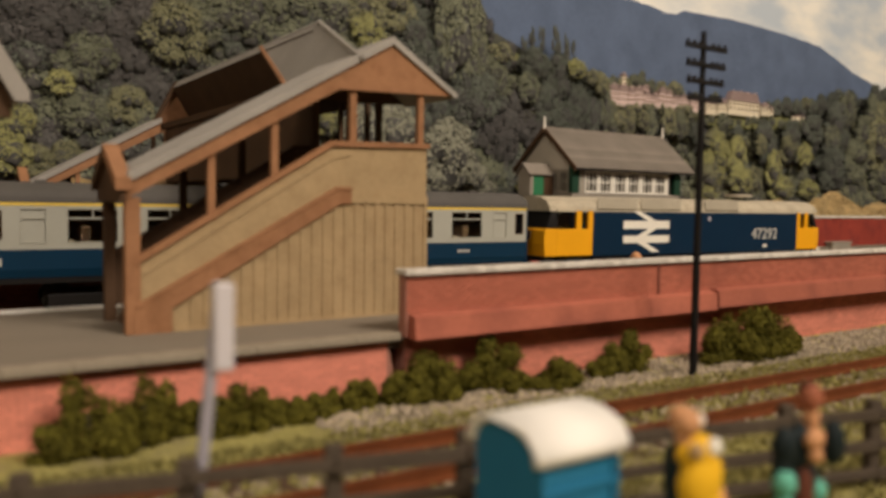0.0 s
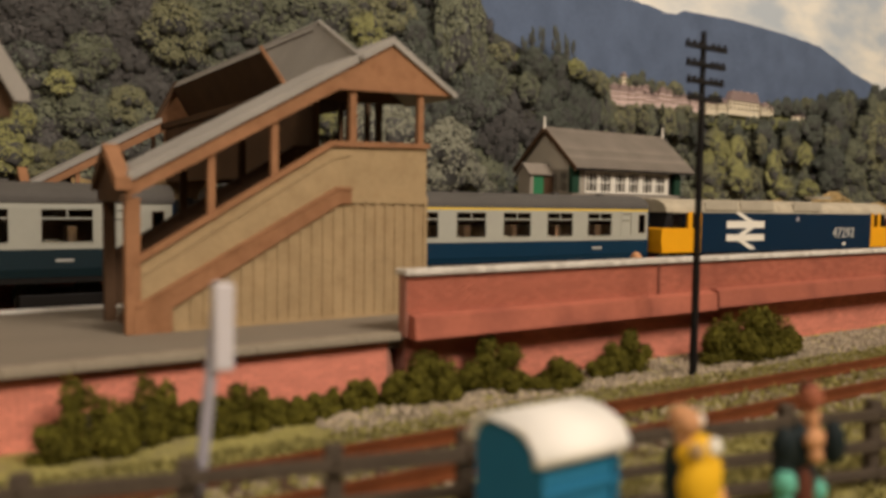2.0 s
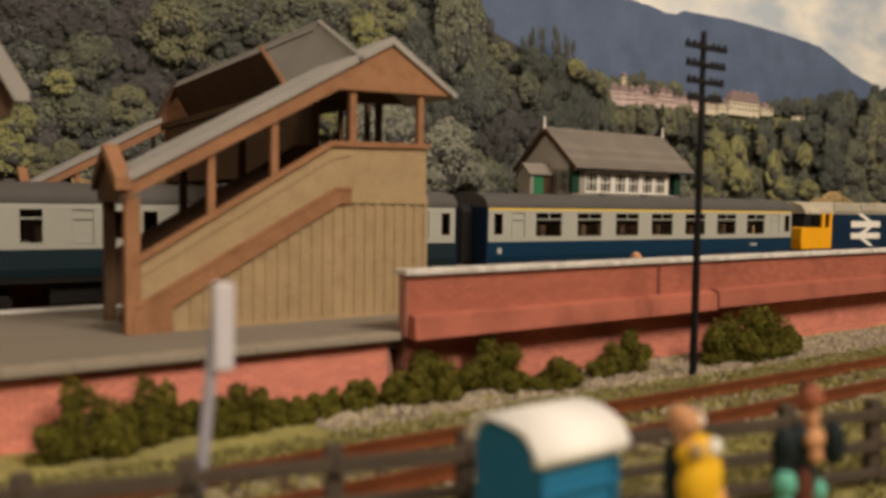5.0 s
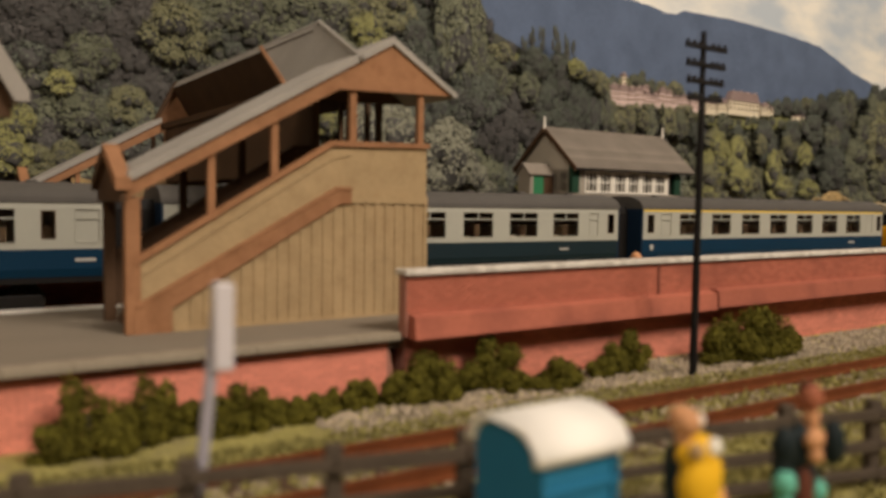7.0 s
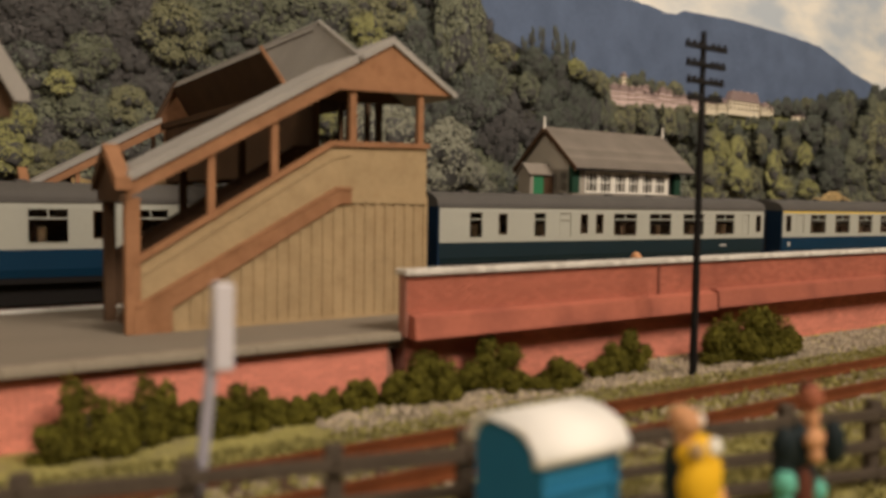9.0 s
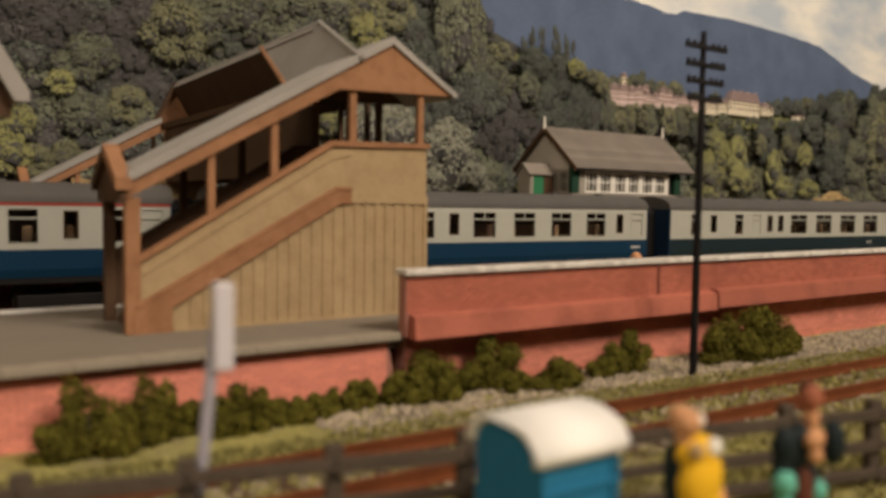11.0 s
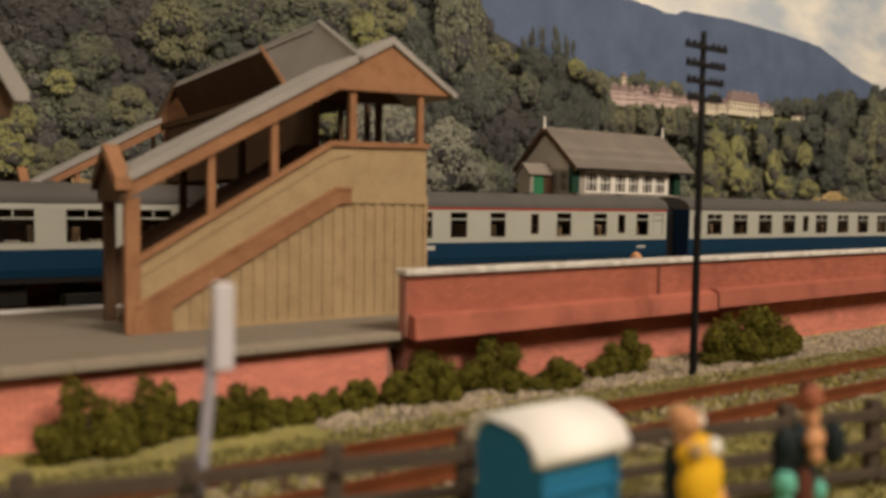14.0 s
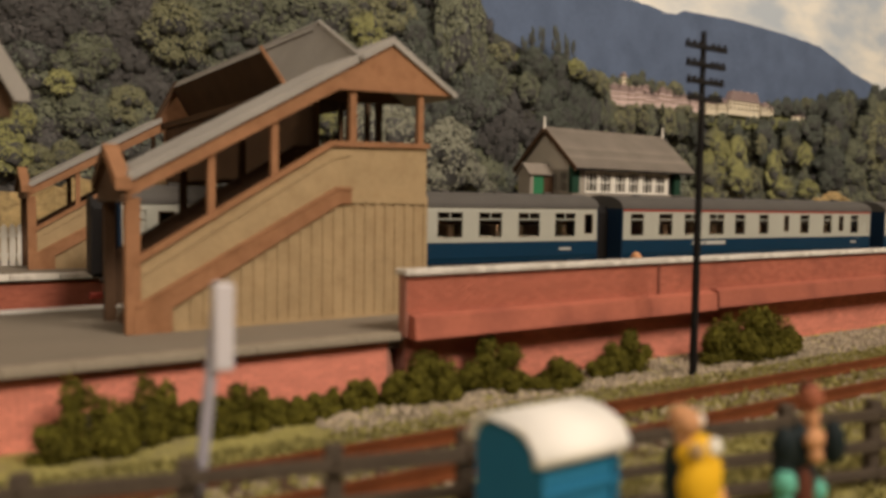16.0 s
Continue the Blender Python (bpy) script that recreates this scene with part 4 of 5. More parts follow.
def crown(seed, lobes, bits, leaf):
    """A crown about one unit in radius: cores of lobes coloured dark as shade, and leaf sprays that crowd on their
    upper and outer sides.
    Returns vertices, faces and the number of faces that belong to the cores."""
    rng = random.Random(seed)
    ico = bmesh.new()
    bmesh.ops.create_icosphere(ico, subdivisions=2, radius=0.9)
    base = [v.co.copy() for v in ico.verts]
    tris = [[v.index for v in f.verts] for f in ico.faces]
    ico.free()
    verts, cores, leaves = [], [], []
    centres = []
    for k in range(lobes):
        a = rng.uniform(0, 2 * math.pi)
        out = math.sqrt(rng.random())
        c = Vector((0.80 * out * math.cos(a), rng.uniform(-0.35, 0.15) * (1.2 - out), 0.76 * out * math.sin(a)))
        r = rng.uniform(0.16, 0.44) * (1.25 - 0.55 * out)
        centres.append((c, r))
        n = len(verts)
        for d in base:
            q = d * (1 + 0.5 * noise.noise(d * 2.2 + Vector((seed, k * 5.0, 0))) + 0.3 * noise.noise(d * 6.0 + Vector((k, seed, 3.0))))
            verts.append(tuple(c + q * r))
        cores += [[i + n for i in t] for t in tris]
    while len(leaves) < bits:
        c, r = rng.choice(centres)
        d = Vector((rng.gauss(0, 1), rng.gauss(0, 1) - 0.5, rng.gauss(0, 1) + 0.5)).normalized()
        if rng.random() > 0.48 + 0.6 * d.z - 0.15 * d.x:
            continue
        p = c + d * r * rng.choice((rng.uniform(0.8, 1.2), rng.uniform(1.0, 1.6)))
        s = rng.uniform(0.035, 0.085) * leaf
        e = (d + Vector((rng.uniform(-0.3, 0.3), rng.uniform(-0.3, 0.3), rng.uniform(-0.1, 0.4)))).normalized()
        t = e.cross(Vector((rng.uniform(-1, 1), rng.uniform(-1, 1), rng.uniform(-1, 1)))).normalized()
        u = e.cross(t)
        n = len(verts)
        for a in (0.0, 2.1, 4.2):
            verts.append(tuple(p + (t * math.cos(a) + u * math.sin(a)) * s * rng.uniform(0.7, 1.3)))
        leaves.append([n, n + 1, n + 2])
    return np.array(verts), np.array(cores + leaves), len(cores)


def mesh_of(name, v, f, shaded, mat):
    """A triangle mesh whose faces marked as shaded take the dark shade tone and whose others are leaves."""
    me = bpy.data.meshes.new(name)
    me.vertices.add(len(v))
    me.vertices.foreach_set("co", v.ravel())
    me.loops.add(f.size)
    me.loops.foreach_set("vertex_index", f.ravel())
    me.polygons.add(len(f))
    me.polygons.foreach_set("loop_start", np.arange(0, f.size, 3))
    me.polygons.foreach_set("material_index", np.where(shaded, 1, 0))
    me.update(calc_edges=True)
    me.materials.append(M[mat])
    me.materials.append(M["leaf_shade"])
    return me


SMALL_CROWNS = [crown(i * 7 + 1, 13, 900, 1.2) for i in range(8)]
LARGE_CROWNS = [crown(i * 11 + 5, 34, 5200, 0.8) for i in range(8)]


def woods():
    """Ranks of trees up the whole slope, joined for each tone of foliage."""
    rng = random.Random(21)
    groups = {"leaf_dusk": [], "leaf_dark": [], "leaf_mid": [], "leaf_olive": []}

    def top(x):
        pts = [(-60, 256), (355, 256), (376, 200), (395, 172), (434, 160), (494, 150), (530, 138), (560, 126), (634, 124), (700, 122), (807, 132), (864, 150), (935, 166), (1000, 182), (1060, 180), (1500, 180)]
        for (a, za), (b, zb) in zip(pts, pts[1:]):
            if a <= x <= b:
                return za + (zb - za) * (x - a) / (b - a)
        return 180

    x = -40.0
    while x < 1240:
        z = top(x) - 7
        while z > 34:
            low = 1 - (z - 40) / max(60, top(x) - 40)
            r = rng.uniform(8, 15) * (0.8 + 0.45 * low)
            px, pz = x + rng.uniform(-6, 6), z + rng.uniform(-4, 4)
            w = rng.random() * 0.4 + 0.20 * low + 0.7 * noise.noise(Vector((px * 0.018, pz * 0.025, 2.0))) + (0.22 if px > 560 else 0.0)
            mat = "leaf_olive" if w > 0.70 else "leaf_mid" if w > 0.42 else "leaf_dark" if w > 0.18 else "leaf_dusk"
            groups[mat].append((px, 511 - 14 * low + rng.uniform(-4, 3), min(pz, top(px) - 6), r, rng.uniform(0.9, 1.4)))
            z -= rng.uniform(9.0, 16.0)
        x += rng.uniform(9, 14)
    for mat, trees in groups.items():
        vs, fs, shaded, n = [], [], [], 0
        for px, py, pz, r, tall in trees:
            v, f, k = rng.choice(SMALL_CROWNS)
            vs.append((v * r * np.array((rng.choice((-1, 1)), 0.7, tall)) + np.array((px, py, pz))) * MM)
            fs.append(f + n)
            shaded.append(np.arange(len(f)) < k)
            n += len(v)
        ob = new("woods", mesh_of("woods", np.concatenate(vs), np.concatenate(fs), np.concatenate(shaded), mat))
        ob.parent = BACKDROP
        tagged(ob, kind="stuff")


woods()


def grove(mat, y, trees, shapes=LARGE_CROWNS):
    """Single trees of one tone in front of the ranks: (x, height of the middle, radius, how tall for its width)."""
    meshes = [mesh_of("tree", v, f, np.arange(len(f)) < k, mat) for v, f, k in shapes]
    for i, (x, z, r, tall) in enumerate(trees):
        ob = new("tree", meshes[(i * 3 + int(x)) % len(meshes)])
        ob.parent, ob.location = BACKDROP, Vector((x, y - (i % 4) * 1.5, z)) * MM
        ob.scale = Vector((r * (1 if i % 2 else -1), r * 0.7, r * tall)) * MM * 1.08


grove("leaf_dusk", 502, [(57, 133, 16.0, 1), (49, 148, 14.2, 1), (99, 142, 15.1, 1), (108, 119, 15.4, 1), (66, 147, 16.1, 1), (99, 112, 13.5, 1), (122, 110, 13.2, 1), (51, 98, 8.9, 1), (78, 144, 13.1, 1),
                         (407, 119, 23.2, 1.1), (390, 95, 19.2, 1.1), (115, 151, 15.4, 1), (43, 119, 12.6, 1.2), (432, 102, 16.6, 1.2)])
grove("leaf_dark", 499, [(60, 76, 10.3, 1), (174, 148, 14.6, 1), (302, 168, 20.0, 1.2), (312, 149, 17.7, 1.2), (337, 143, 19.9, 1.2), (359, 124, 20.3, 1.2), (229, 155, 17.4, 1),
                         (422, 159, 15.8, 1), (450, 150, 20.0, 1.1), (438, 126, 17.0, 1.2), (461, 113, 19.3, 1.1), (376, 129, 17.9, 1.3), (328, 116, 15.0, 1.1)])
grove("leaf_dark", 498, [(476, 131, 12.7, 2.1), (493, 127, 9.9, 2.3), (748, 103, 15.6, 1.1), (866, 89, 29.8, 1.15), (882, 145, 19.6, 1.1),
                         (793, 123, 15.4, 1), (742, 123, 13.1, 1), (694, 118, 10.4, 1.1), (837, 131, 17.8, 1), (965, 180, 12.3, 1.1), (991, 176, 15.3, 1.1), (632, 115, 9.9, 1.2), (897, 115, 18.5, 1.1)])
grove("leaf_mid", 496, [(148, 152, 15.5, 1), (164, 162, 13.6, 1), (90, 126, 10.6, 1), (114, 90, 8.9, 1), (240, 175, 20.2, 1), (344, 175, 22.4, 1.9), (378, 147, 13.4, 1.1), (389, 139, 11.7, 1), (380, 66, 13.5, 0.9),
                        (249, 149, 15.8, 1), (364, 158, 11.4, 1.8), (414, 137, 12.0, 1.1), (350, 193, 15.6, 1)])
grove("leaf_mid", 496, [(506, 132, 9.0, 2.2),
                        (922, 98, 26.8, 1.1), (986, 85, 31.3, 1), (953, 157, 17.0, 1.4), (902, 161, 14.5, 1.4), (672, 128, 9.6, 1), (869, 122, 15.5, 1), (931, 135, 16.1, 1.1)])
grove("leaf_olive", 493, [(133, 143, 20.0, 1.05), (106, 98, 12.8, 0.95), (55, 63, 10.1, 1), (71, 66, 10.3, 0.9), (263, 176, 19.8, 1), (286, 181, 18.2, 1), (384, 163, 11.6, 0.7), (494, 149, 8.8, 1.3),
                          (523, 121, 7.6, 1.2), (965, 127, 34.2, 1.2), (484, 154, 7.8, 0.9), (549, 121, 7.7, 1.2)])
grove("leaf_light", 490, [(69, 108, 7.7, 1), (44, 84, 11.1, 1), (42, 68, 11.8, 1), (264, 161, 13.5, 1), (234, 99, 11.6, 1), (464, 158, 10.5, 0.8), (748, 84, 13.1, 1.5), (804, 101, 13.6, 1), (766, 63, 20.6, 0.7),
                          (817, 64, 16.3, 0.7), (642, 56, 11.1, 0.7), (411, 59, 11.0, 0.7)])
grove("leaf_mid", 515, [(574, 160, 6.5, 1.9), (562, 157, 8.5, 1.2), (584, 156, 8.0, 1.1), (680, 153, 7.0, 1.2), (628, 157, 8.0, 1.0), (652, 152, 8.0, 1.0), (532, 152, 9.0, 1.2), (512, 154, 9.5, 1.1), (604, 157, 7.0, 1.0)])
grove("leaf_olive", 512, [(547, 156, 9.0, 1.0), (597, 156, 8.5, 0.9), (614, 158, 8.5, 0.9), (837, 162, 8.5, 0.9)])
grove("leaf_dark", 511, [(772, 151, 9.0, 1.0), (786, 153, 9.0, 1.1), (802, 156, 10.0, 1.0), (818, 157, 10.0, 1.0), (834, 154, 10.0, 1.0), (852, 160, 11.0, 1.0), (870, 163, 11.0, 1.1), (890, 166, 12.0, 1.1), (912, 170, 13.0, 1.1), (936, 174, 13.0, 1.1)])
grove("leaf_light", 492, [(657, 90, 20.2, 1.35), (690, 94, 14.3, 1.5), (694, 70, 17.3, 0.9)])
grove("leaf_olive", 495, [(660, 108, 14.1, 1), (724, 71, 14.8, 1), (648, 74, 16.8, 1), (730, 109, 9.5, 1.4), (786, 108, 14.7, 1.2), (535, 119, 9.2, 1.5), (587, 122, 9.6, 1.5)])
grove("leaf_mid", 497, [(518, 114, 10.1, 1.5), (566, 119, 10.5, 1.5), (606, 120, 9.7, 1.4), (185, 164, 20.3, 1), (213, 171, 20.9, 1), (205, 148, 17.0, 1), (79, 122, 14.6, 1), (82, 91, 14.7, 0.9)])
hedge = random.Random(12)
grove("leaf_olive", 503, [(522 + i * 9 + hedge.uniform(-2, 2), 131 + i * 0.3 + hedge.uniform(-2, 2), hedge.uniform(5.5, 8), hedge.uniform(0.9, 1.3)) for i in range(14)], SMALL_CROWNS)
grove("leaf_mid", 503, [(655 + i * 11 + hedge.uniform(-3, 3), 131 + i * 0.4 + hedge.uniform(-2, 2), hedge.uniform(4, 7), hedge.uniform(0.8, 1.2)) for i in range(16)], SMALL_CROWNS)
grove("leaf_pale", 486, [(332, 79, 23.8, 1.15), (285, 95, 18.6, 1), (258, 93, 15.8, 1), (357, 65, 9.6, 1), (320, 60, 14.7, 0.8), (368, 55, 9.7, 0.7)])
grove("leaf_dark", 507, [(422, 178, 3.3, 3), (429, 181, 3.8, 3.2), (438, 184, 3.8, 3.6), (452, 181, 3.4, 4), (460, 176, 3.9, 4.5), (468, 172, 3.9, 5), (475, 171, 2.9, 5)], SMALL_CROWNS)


def far_house(x, z, w, h, d, wall, roofed, label, windows, back=0, stacks=1):
    """A village house in low relief on the backdrop."""
    s = thing("far_house", label, "house", (x, 506 + back, z), "village houses")
    part("wall", box(0, w, 0, d, -4, h), M[wall], s)
    part("roof", prism([(-0.6, h), (w + 0.6, h), (w - 0.9 - 0.1 * w, h + h * roofed), (0.9 + 0.1 * w, h + h * roofed)], -0.8, d + 0.8), M["house_roof"], s, "dull red tiled roof")
    for i in range(windows):
        a = w * (i + 0.3) / windows
        for zz in (h * 0.15, h * 0.58):
            part("window", box(a, a + w * 0.4 / windows, -0.3, 0.1, zz, zz + h * 0.24), M["interior"], s)
    for i in range(stacks):
        a = w * (i + 0.7) / (stacks + 0.2)
        part("chimney", box(a, a + 1.4, 1, 2.4, h, h * (1 + roofed) + 1.4), M["pink_house"], s)


def village():
    rng = random.Random(5)
    x = 523.0
    while x < 628:
        w = rng.uniform(8, 13)
        far_house(x, 139 + (x - 523) * 0.035, w, rng.uniform(6.5, 11.5), 4, "pink_house", rng.uniform(0.3, 0.55), "pinkish terraced house in the far village", 3)
        x += w + 0.4
    x = 527.0
    while x < 600:
        w = rng.uniform(9, 15)
        far_house(x, 147 + rng.uniform(-1, 1), w, rng.uniform(5, 7), 3, "pink_house", 0.5, "pinkish house of the upper terrace", 2, back=4)
        x += w + rng.uniform(2, 8)
    far_house(541, 154, 5.5, 9.5, 3, "cream_house", 0.25, "tall pale tower house in the far village", 1, back=2)
    far_house(636, 141, 20, 8, 4, "pink_house", 0.4, "low pink house in the far village", 4)
    far_house(660, 141.5, 17, 7, 4, "cream_house", 0.5, "cream house in the far village", 3)
    far_house(679, 142.5, 15, 8, 4, "cream_house", 0.45, "cream house beside the large one", 3)
    far_house(696, 144, 53, 10.5, 5, "cream_house", 0.95, "large cream house with red hipped roof", 8, stacks=4)
    far_house(753, 147, 12, 5.5, 4, "cream_house", 0.7, "small cream gabled house in the far village", 2)
    far_house(767, 147, 7, 4, 4, "cream_house", 0.5, "low cream outhouse of a far house", 1)
    far_house(812, 144, 29, 3, 3, "cream_house", 0.3, "low cream wall of a far garden", 3)


village()


def meadow(name, outline, y, label):
    """A far field in low relief with a soft, uneven rim."""
    pts = []
    for (xa, za), (xb, zb) in zip(outline, outline[1:] + outline[:1]):
        n = max(1, int(math.hypot(xb - xa, zb - za) / 5))
        for i in range(n):
            f = i / n
            q = Vector((xa + (xb - xa) * f, za + (zb - za) * f, 0))
            pts.append((q.x + 1.2 * noise.noise(q * 0.2), q.y + 1.2 * noise.noise(q * 0.2 + Vector((7, 0, 0)))))
    part(name, prism(pts, y, y + 4), M["meadow"], BACKDROP, label)


meadow("meadow", [(655, 128), (700, 126), (850, 134), (858, 142), (800, 145), (740, 146), (690, 142), (655, 139)], 511, "pale green meadow below the far village")
meadow("meadow", [(366, 150), (420, 150), (424, 168), (400, 172), (366, 174)], 512, "olive meadow between the woods")
meadow("meadow", [(470, 128), (530, 128), (530, 146), (500, 152), (470, 158)], 512, "bright meadow beside the far village")


# ---- foreground ----
def bush(x, y, r, h, seed, label="dark green foam bush on the turf"):
    rng = random.Random(seed)
    s = thing("bush", label, "bush", (x, y, -3.4), "bushes along the wall")
    lumps = max(6, int(r * 1.5))
    for k in range(lumps):
        verts, faces = [], []
        u = -0.76 + 1.52 * (k + 0.5) / lumps + rng.uniform(-0.12, 0.12)
        full = 1 - 0.55 * u * u
        c = Vector((u * r, rng.uniform(-0.3, 0.3) * r * 0.7, h * full * (0.20 if k % 2 else rng.uniform(0.34, 0.72))))
        rr, tall = r * rng.uniform(0.26, 0.36), h * full * rng.uniform(0.24, 0.34)
        for _ in range(430):
            d = Vector((rng.gauss(0, 1), rng.gauss(0, 1), rng.gauss(0, 1))).normalized()
            q = 1 + 0.34 * noise.noise(d * 2.4 + Vector((seed, k, 0))) + 0.16 * noise.noise(d * 6 + Vector((k, seed, 0)))
            p = c + Vector((d.x * rr * q, d.y * rr * q * 0.9, d.z * tall * q)) * rng.uniform(0.70, 1.10)
            p.z = max(p.z, 0.0)
            n = (d + Vector((rng.uniform(-0.6, 0.6), rng.uniform(-0.6, 0.6), rng.uniform(-0.4, 0.7)))).normalized()
            t = n.cross(Vector((rng.uniform(-1, 1), rng.uniform(-1, 1), 0.3))).normalized()
            w = n.cross(t)
            z = rng.uniform(0.28, 0.58)
            m = len(verts)
            verts += [(p + (t * math.cos(a) + w * math.sin(a)) * z) * MM for a in (0.2, 1.7, 3.3, 4.8)]
            faces.append((m, m + 1, m + 2, m + 3))
        me = bpy.data.meshes.new("foliage_clump")
        me.from_pydata(verts, [], faces)
        me.materials.append(M["bush"])
        ob = new("foliage_clump", me)
        ob.parent = s
    part("stem", rod((0, 0, -1), (0, 0, h * 0.5), 0.8, 0.4, seg=6), M["bark"], s)


BUSHES = [(25.2, 152.3, 9.2, 16.4), (35.4, 153.7, 7.4, 16.4), (46.3, 156.1, 7.3, 8.6), (54.1, 152.4, 8.6, 11.6), (65.3, 153.1, 6.2, 8.6), (74.6, 154.7, 5.0, 7.2), (83.9, 156.2, 6.7, 7.8), (94.1, 154.2, 7.7, 9.5), (103.3, 152.4, 7.0, 8.6), (101.8, 156.4, 9.3, 14.2), (120.9, 156.4, 10.9, 15.0), (125.9, 150.0, 6.6, 5.8), (136.7, 147.1, 9.2, 9.7), (156.3, 152.3, 5.4, 6.3), (166.9, 152.7, 10.2, 12.7), (206.2, 148.4, 12.1, 14.1), (221.3, 145.8, 15.5, 17.6), (236.7, 146.7, 8.6, 10.3), (18.8, 152.0, 4.0, 4.6)]
for i, (x, y, r, h) in enumerate(BUSHES):
    bush(x, y, r * 0.88, h, 31 + i)


def telegraph_pole():
    s = thing("telegraph_pole", "black telegraph pole with four cross-arms", "telegraph pole", (181.6, 140.5, -3.4))
    part("pole", rod((0, 0, 0), (-0.4, 0, 96), 1.15, 0.75, seg=12), M["black"], s, "black tapered pole")
    for i, z in enumerate((91.5, 86.6, 82.0, 77.4)):
        w = 8.6 - 0.5 * i
        a = part("cross_arm", box(-w, w, -1.3, -0.3, z - 0.5, z + 0.7, 0.1), M["black"], s)
        for k in (-0.92, -0.62, -0.32, 0.32, 0.62, 0.92):
            part("insulator", rod((w * k, -0.8, z + 0.6), (w * k, -0.8, z + 1.6), 0.6, 0.45, seg=8), M["black"], a)


telegraph_pole()


def portable_hut():
    s = thing("portable_hut", "turquoise blue hut with white curved roof", "hut", (55.4, 63.3, -6.0))

    def P(name, bm, mat, label="", parent=None):
        for v in bm.verts:
            v.co -= Vector((56, 62.9, -4)) * MM
        return part(name, bm, mat, parent or s, label)

    P("side_wall", box(57.6, 69.2, 63.2, 64.2, -4, 18.2, 0.2), M["hut_blue"], "turquoise side wall")
    P("side_wall", box(57.6, 69.2, 74.2, 75.2, -4, 18.2, 0.2), M["hut_blue"])
    arch = [(69.2 - 6.0 * math.cos(a), 17.6 + 3.3 * math.sin(a)) for a in np.linspace(0, math.pi, 15)]
    P("end_wall", prism([(63.2, -4)] + arch + [(75.2, -4)], 57.2, 58.0, axis="x"), M["hut_blue"], "turquoise arched end wall")
    P("end_wall", prism([(63.2, -4)] + arch + [(75.2, -4)], 68.6, 69.4, axis="x"), M["hut_blue"])
    outer = [(69.2 - 6.9 * math.cos(a), 17.5 + 4.4 * math.sin(a) ** 0.85) for a in np.linspace(0, math.pi, 19)]
    inner = [(69.2 - 5.9 * math.cos(a), 17.5 + 3.5 * math.sin(a) ** 0.85) for a in np.linspace(math.pi, 0, 19)]
    smooth(P("roof", prism(outer + inner, 56.3, 70.6, axis="x"), M["bright_white"], "white curved roof"))
    P("drip_rail", box(57.2, 69.6, 62.7, 63.2, 13.6, 14.4, 0.1), M["hut_blue"])
    for x in (57.2, 68.4):
        P("corner_strip", box(x, x + 0.9, 62.8, 63.3, -4, 16.6), M["hut_blue"])


portable_hut()


def sign_post():
    s = thing("sign_post", "pale grey sign on a slim leaning post", "sign", (28.4, 98.6, -3.6))
    part("post", rod((0.0, 0, 0), (3.4, 0, 34.0), 0.85, 0.8, seg=10), M["sign_grey"], s, "lilac grey post")
    bm = box(2.6, 5.2, -1.6, 0.2, 26.0, 37.4, 0.35)
    part("board", bm, M["sign_face"], s, "pale narrow sign board")
    part("bracket", box(2.2, 4.4, -0.9, 0.6, 28.4, 29.4, 0.1), M["sign_grey"], s)


sign_post()


def field_fence():
    """A three-rail timber fence running at a slant to the track."""
    f = thing("field_fence", "weathered grey timber post and rail fence", "fence", (9.8, 100.3, -4))
    f.rotation_euler = (0, 0, math.atan2(65.3 - 101, 135.7 - 7.3))
    rng = random.Random(9)
    for z, h in ((12.8, 2.0), (7.6, 1.8), (2.8, 1.8)):
        x = -38.0
        while x < 260:
            part("rail", box(x, x + 18.4, -0.5, 0.5, z + rng.uniform(-0.2, 0.2), z + h, 0.15), M["fence"], f)
            x += 18.6
    first = None
    for i in range(16):
        if first is None:
            first = part("post", box(-1.2, 1.2, 0.5, 2.3, -1, 16.4, 0.25), M["fence"], f, "square grey post")
            first.location = (-38 * MM, 0, 0)
        else:
            share("post", first, f, (-38 + i * 18.6, 0, rng.uniform(-0.5, 0.4)))


field_fence()


def figure(name, label, at, masses, slots):
    """A small painted figure: one plain mesh of rounded masses, each (x, y, z, rx, ry, rz, slot) about its foot."""
    bm = bmesh.new()
    for x, y, z, rx, ry, rz, slot in masses:
        made = bmesh.ops.create_uvsphere(bm, u_segments=18, v_segments=12, radius=1.0)["verts"]
        for v in made:
            q = v.co.copy()
            bulge = 1 + 0.06 * noise.noise(q * 2.1 + Vector((x, z, slot)))
            v.co = Vector((x + q.x * rx * bulge, y + q.y * ry * bulge, z + q.z * rz * bulge)) * MM
            for f in v.link_faces:
                f.material_index = slot
    me = bpy.data.meshes.new(name)
    bm.to_mesh(me)
    bm.free()
    for k in slots:
        me.materials.append(M[k])
    ob = smooth(new(name, me))
    ob.location = Vector(at) * MM
    return tagged(ob, label, "figurine")


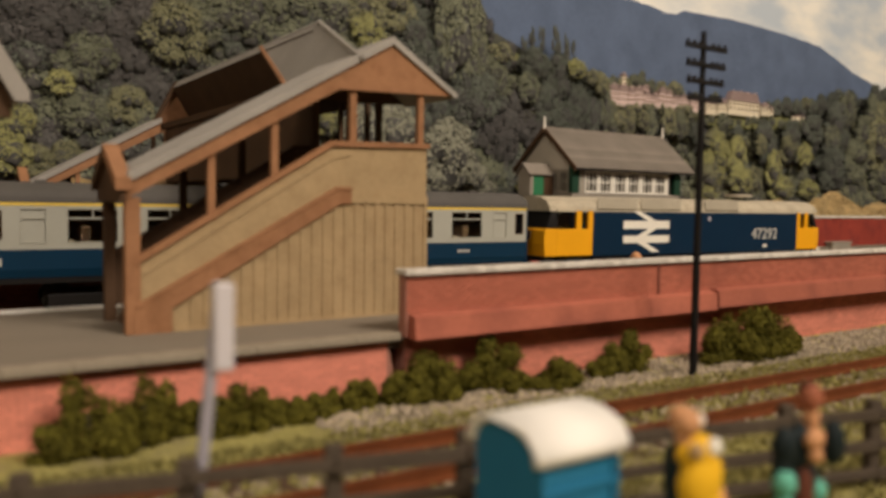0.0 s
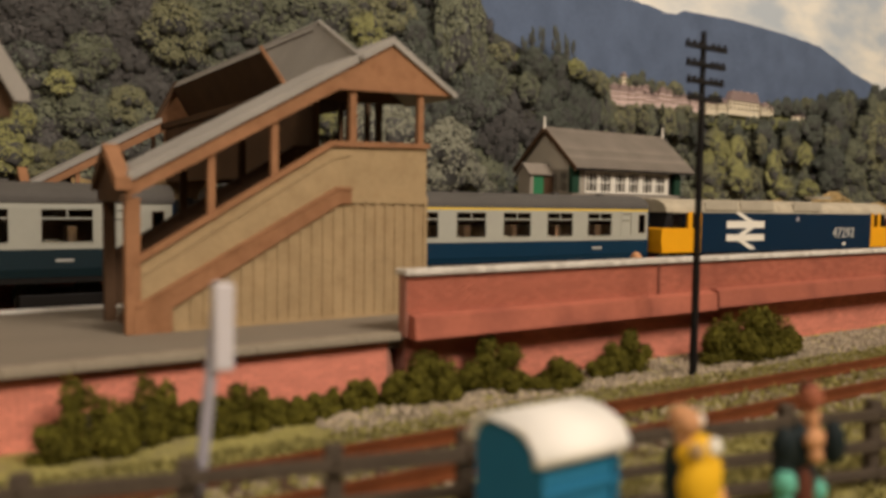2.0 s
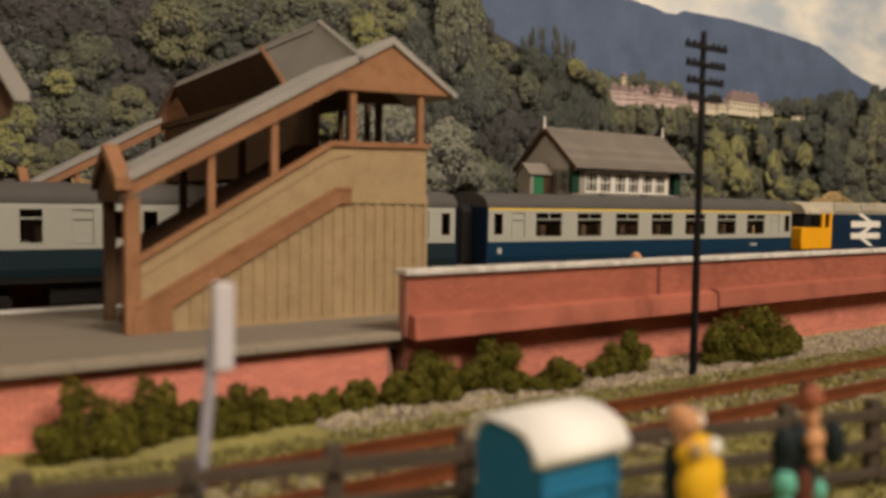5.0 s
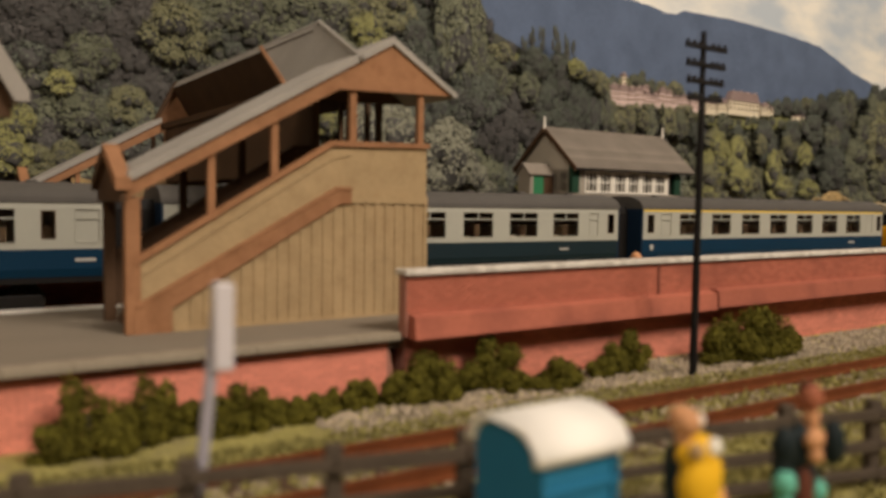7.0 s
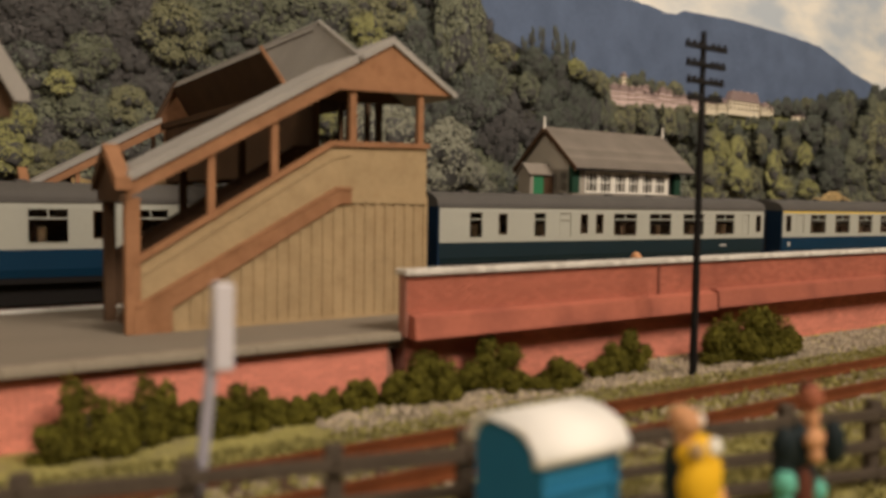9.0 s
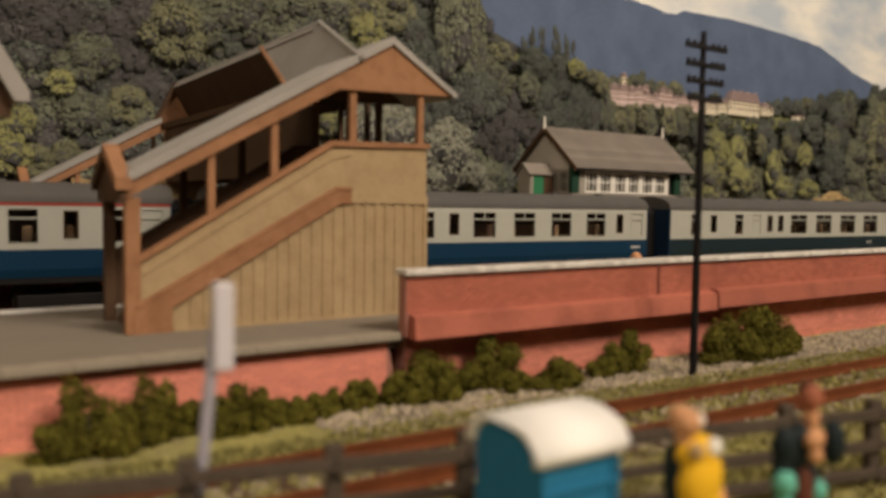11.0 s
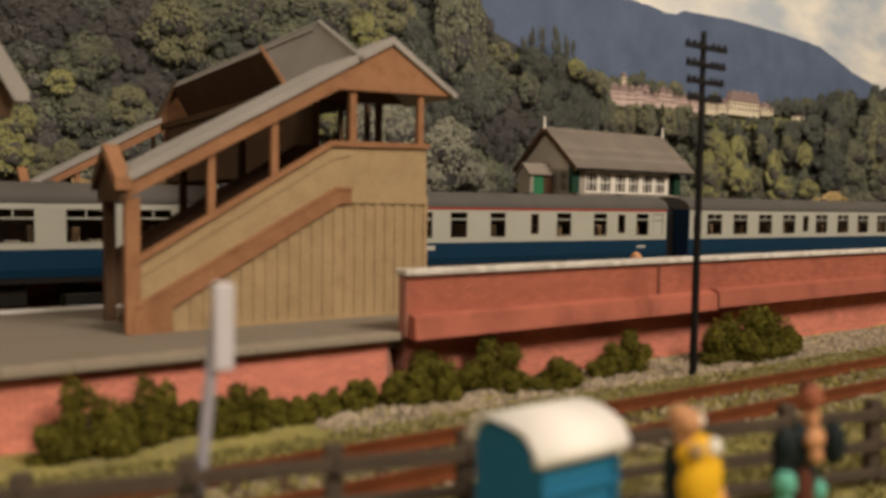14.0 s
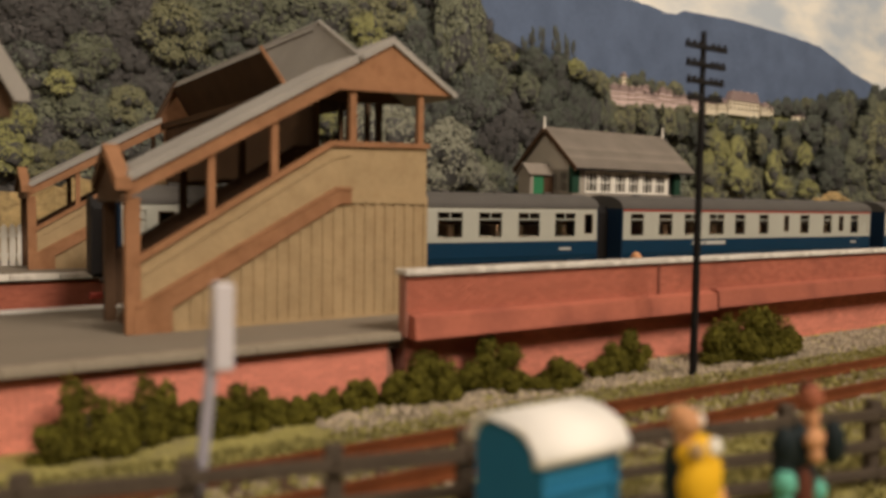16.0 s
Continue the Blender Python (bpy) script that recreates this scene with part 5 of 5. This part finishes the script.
figure("figurine", "painted model figure in a yellow jacket", (74.9, 57.2, -4),
       [(-1.7, 0.4, 4.2, 1.5, 1.6, 4.4, 2), (1.5, 0.4, 4.2, 1.5, 1.6, 4.4, 2), (0.6, -0.1, 12.2, 3.7, 2.5, 4.4, 1), (0.5, -0.1, 16.6, 3.5, 2.3, 4.2, 1), (0.2, 0.0, 19.8, 3.3, 2.0, 2.1, 1),
        (-2.4, 1.2, 17.2, 0.9, 1.3, 4.2, 2), (-2.3, 1.2, 12.2, 0.9, 1.2, 3.0, 2), (-1.7, 0.2, 23.6, 1.75, 1.7, 1.75, 0), (-1.9, 0.8, 24.3, 1.5, 1.4, 1.2, 0), (-1.7, 0.4, 21.6, 1.1, 1.0, 1.0, 0),
        (-2.0, -1.7, 20.7, 1.05, 0.8, 0.95, 4), (1.0, -1.8, 20.7, 1.1, 0.8, 1.1, 3), (1.7, 1.2, 23.0, 0.9, 0.9, 0.9, 3), (3.3, 0.2, 15.4, 0.7, 0.9, 3.0, 4), (4.4, -0.3, 12.8, 1.0, 0.9, 2.2, 0), (5.6, -0.5, 11.0, 0.9, 0.9, 1.2, 0)],
       ["skin", "figure_yellow", "figure_dark", "white", "figure_tan"])
figure("figurine", "painted model figure in dark clothes and mint", (93.6, 54.9, -4),
       [(0.3, 0.3, 4.0, 1.6, 1.6, 4.2, 4), (-0.1, -0.1, 11.0, 1.5, 1.3, 5.0, 4), (0.8, 0.9, 17.4, 3.4, 1.7, 3.4, 1), (1.0, 0.9, 13.0, 3.2, 1.7, 3.4, 1), (-4.0, 0.3, 18.6, 1.6, 1.5, 2.5, 1), (5.4, -0.8, 17.8, 1.6, 1.5, 3.0, 1),
        (-4.2, 0.4, 16.0, 1.2, 1.3, 2.2, 1), (1.6, 0.2, 21.4, 1.1, 1.1, 1.9, 0), (1.3, 0.2, 24.2, 1.5, 1.5, 1.9, 5), (1.5, 0.6, 25.0, 1.45, 1.4, 1.4, 4),
        (0.1, -1.3, 19.3, 1.8, 1.0, 1.35, 0), (0.4, -1.3, 17.2, 1.1, 0.9, 1.2, 0), (-4.7, -0.4, 14.2, 1.6, 1.4, 1.7, 2), (-4.4, -0.2, 10.6, 1.3, 1.3, 2.4, 2), (2.7, -0.4, 11.8, 1.3, 1.2, 1.6, 2), (2.8, 0, 8.0, 1.3, 1.3, 2.6, 2)],
       ["skin", "figure_dark", "figure_green", "figure_dark", "figure_brown", "figure_red"])


def platform_bollard():
    s = thing("platform_bollard", "tan rounded post behind the parapet", "post", (223, 200, 12.75))
    part("shaft", rod((0, 0, 0), (0, 0, 11.6), 1.2, 1.1, seg=12), M["skin"], s)
    bm = bmesh.new()
    bmesh.ops.create_uvsphere(bm, u_segments=14, v_segments=9, radius=2.0 * MM, matrix=Matrix.Translation((0, 0, 12.4 * MM)))
    smooth(part("cap", bm, M["skin"], s))


platform_bollard()


def station_canopy():
    """The gabled end of a station building that reaches in over the platform."""
    s = thing("station_building", "station building with gabled tan roof edge", "building", (-40, 232, 12.8))

    def P(name, bm, mat, label=""):
        for v in bm.verts:
            v.co -= Vector((-40, 232, 12.8)) * MM
        return part(name, bm, mat, s, label)

    P("wall", box(-90, 2, 212, 238, 12.8, 66), M["stone_board"], "cream boarded wall")
    P("roof", slab([(21.6, 203, 67.5), (21.6, 240, 67.5), (-14, 240, 131), (-14, 203, 131)], 2.2), M["slate"])
    P("roof", slab([(-14, 203, 131), (-14, 240, 131), (-50, 240, 67.5), (-50, 203, 67.5)], 2.2), M["slate"])
    P("barge_board", prism([(22, 66), (22, 68.4), (-14, 132.5), (-14, 128.5), (19.0, 66)], 202, 203.4), M["slate"], "pale weathered barge board")
    P("gable", prism([(18.5, 62.5), (18.5, 67), (-14, 127), (-46, 67), (-46, 62.5)], 205, 206.5), M["dark_shade_board"], "dark brown boarded gable")
    P("gable_light", prism([(15.6, 68.5), (15.6, 72.0), (10, 82), (2, 82), (2, 68.5)], 204.4, 205.2), M["white"], "white gable window")


station_canopy()


# ---- single bricks of the stretches close to the footbridge ----
laid_bricks(PLATFORM, 30, 93.4, 161.6, -5, 11.0, M["brick"])
laid_bricks(PARAPET, 97.0, 190, 158.2, 17.8, 26.7, M["brick_deep"])


# ---- movement ----
def motions():
    for k, c in enumerate(COACHES):
        walk(c, [(t, on_line(s - 0.2393 - k * 0.2578)) for t, s in RUN])
    walk(LOCO, [(t, on_line(s + 0.0123)) for t, s in RUN])


motions()
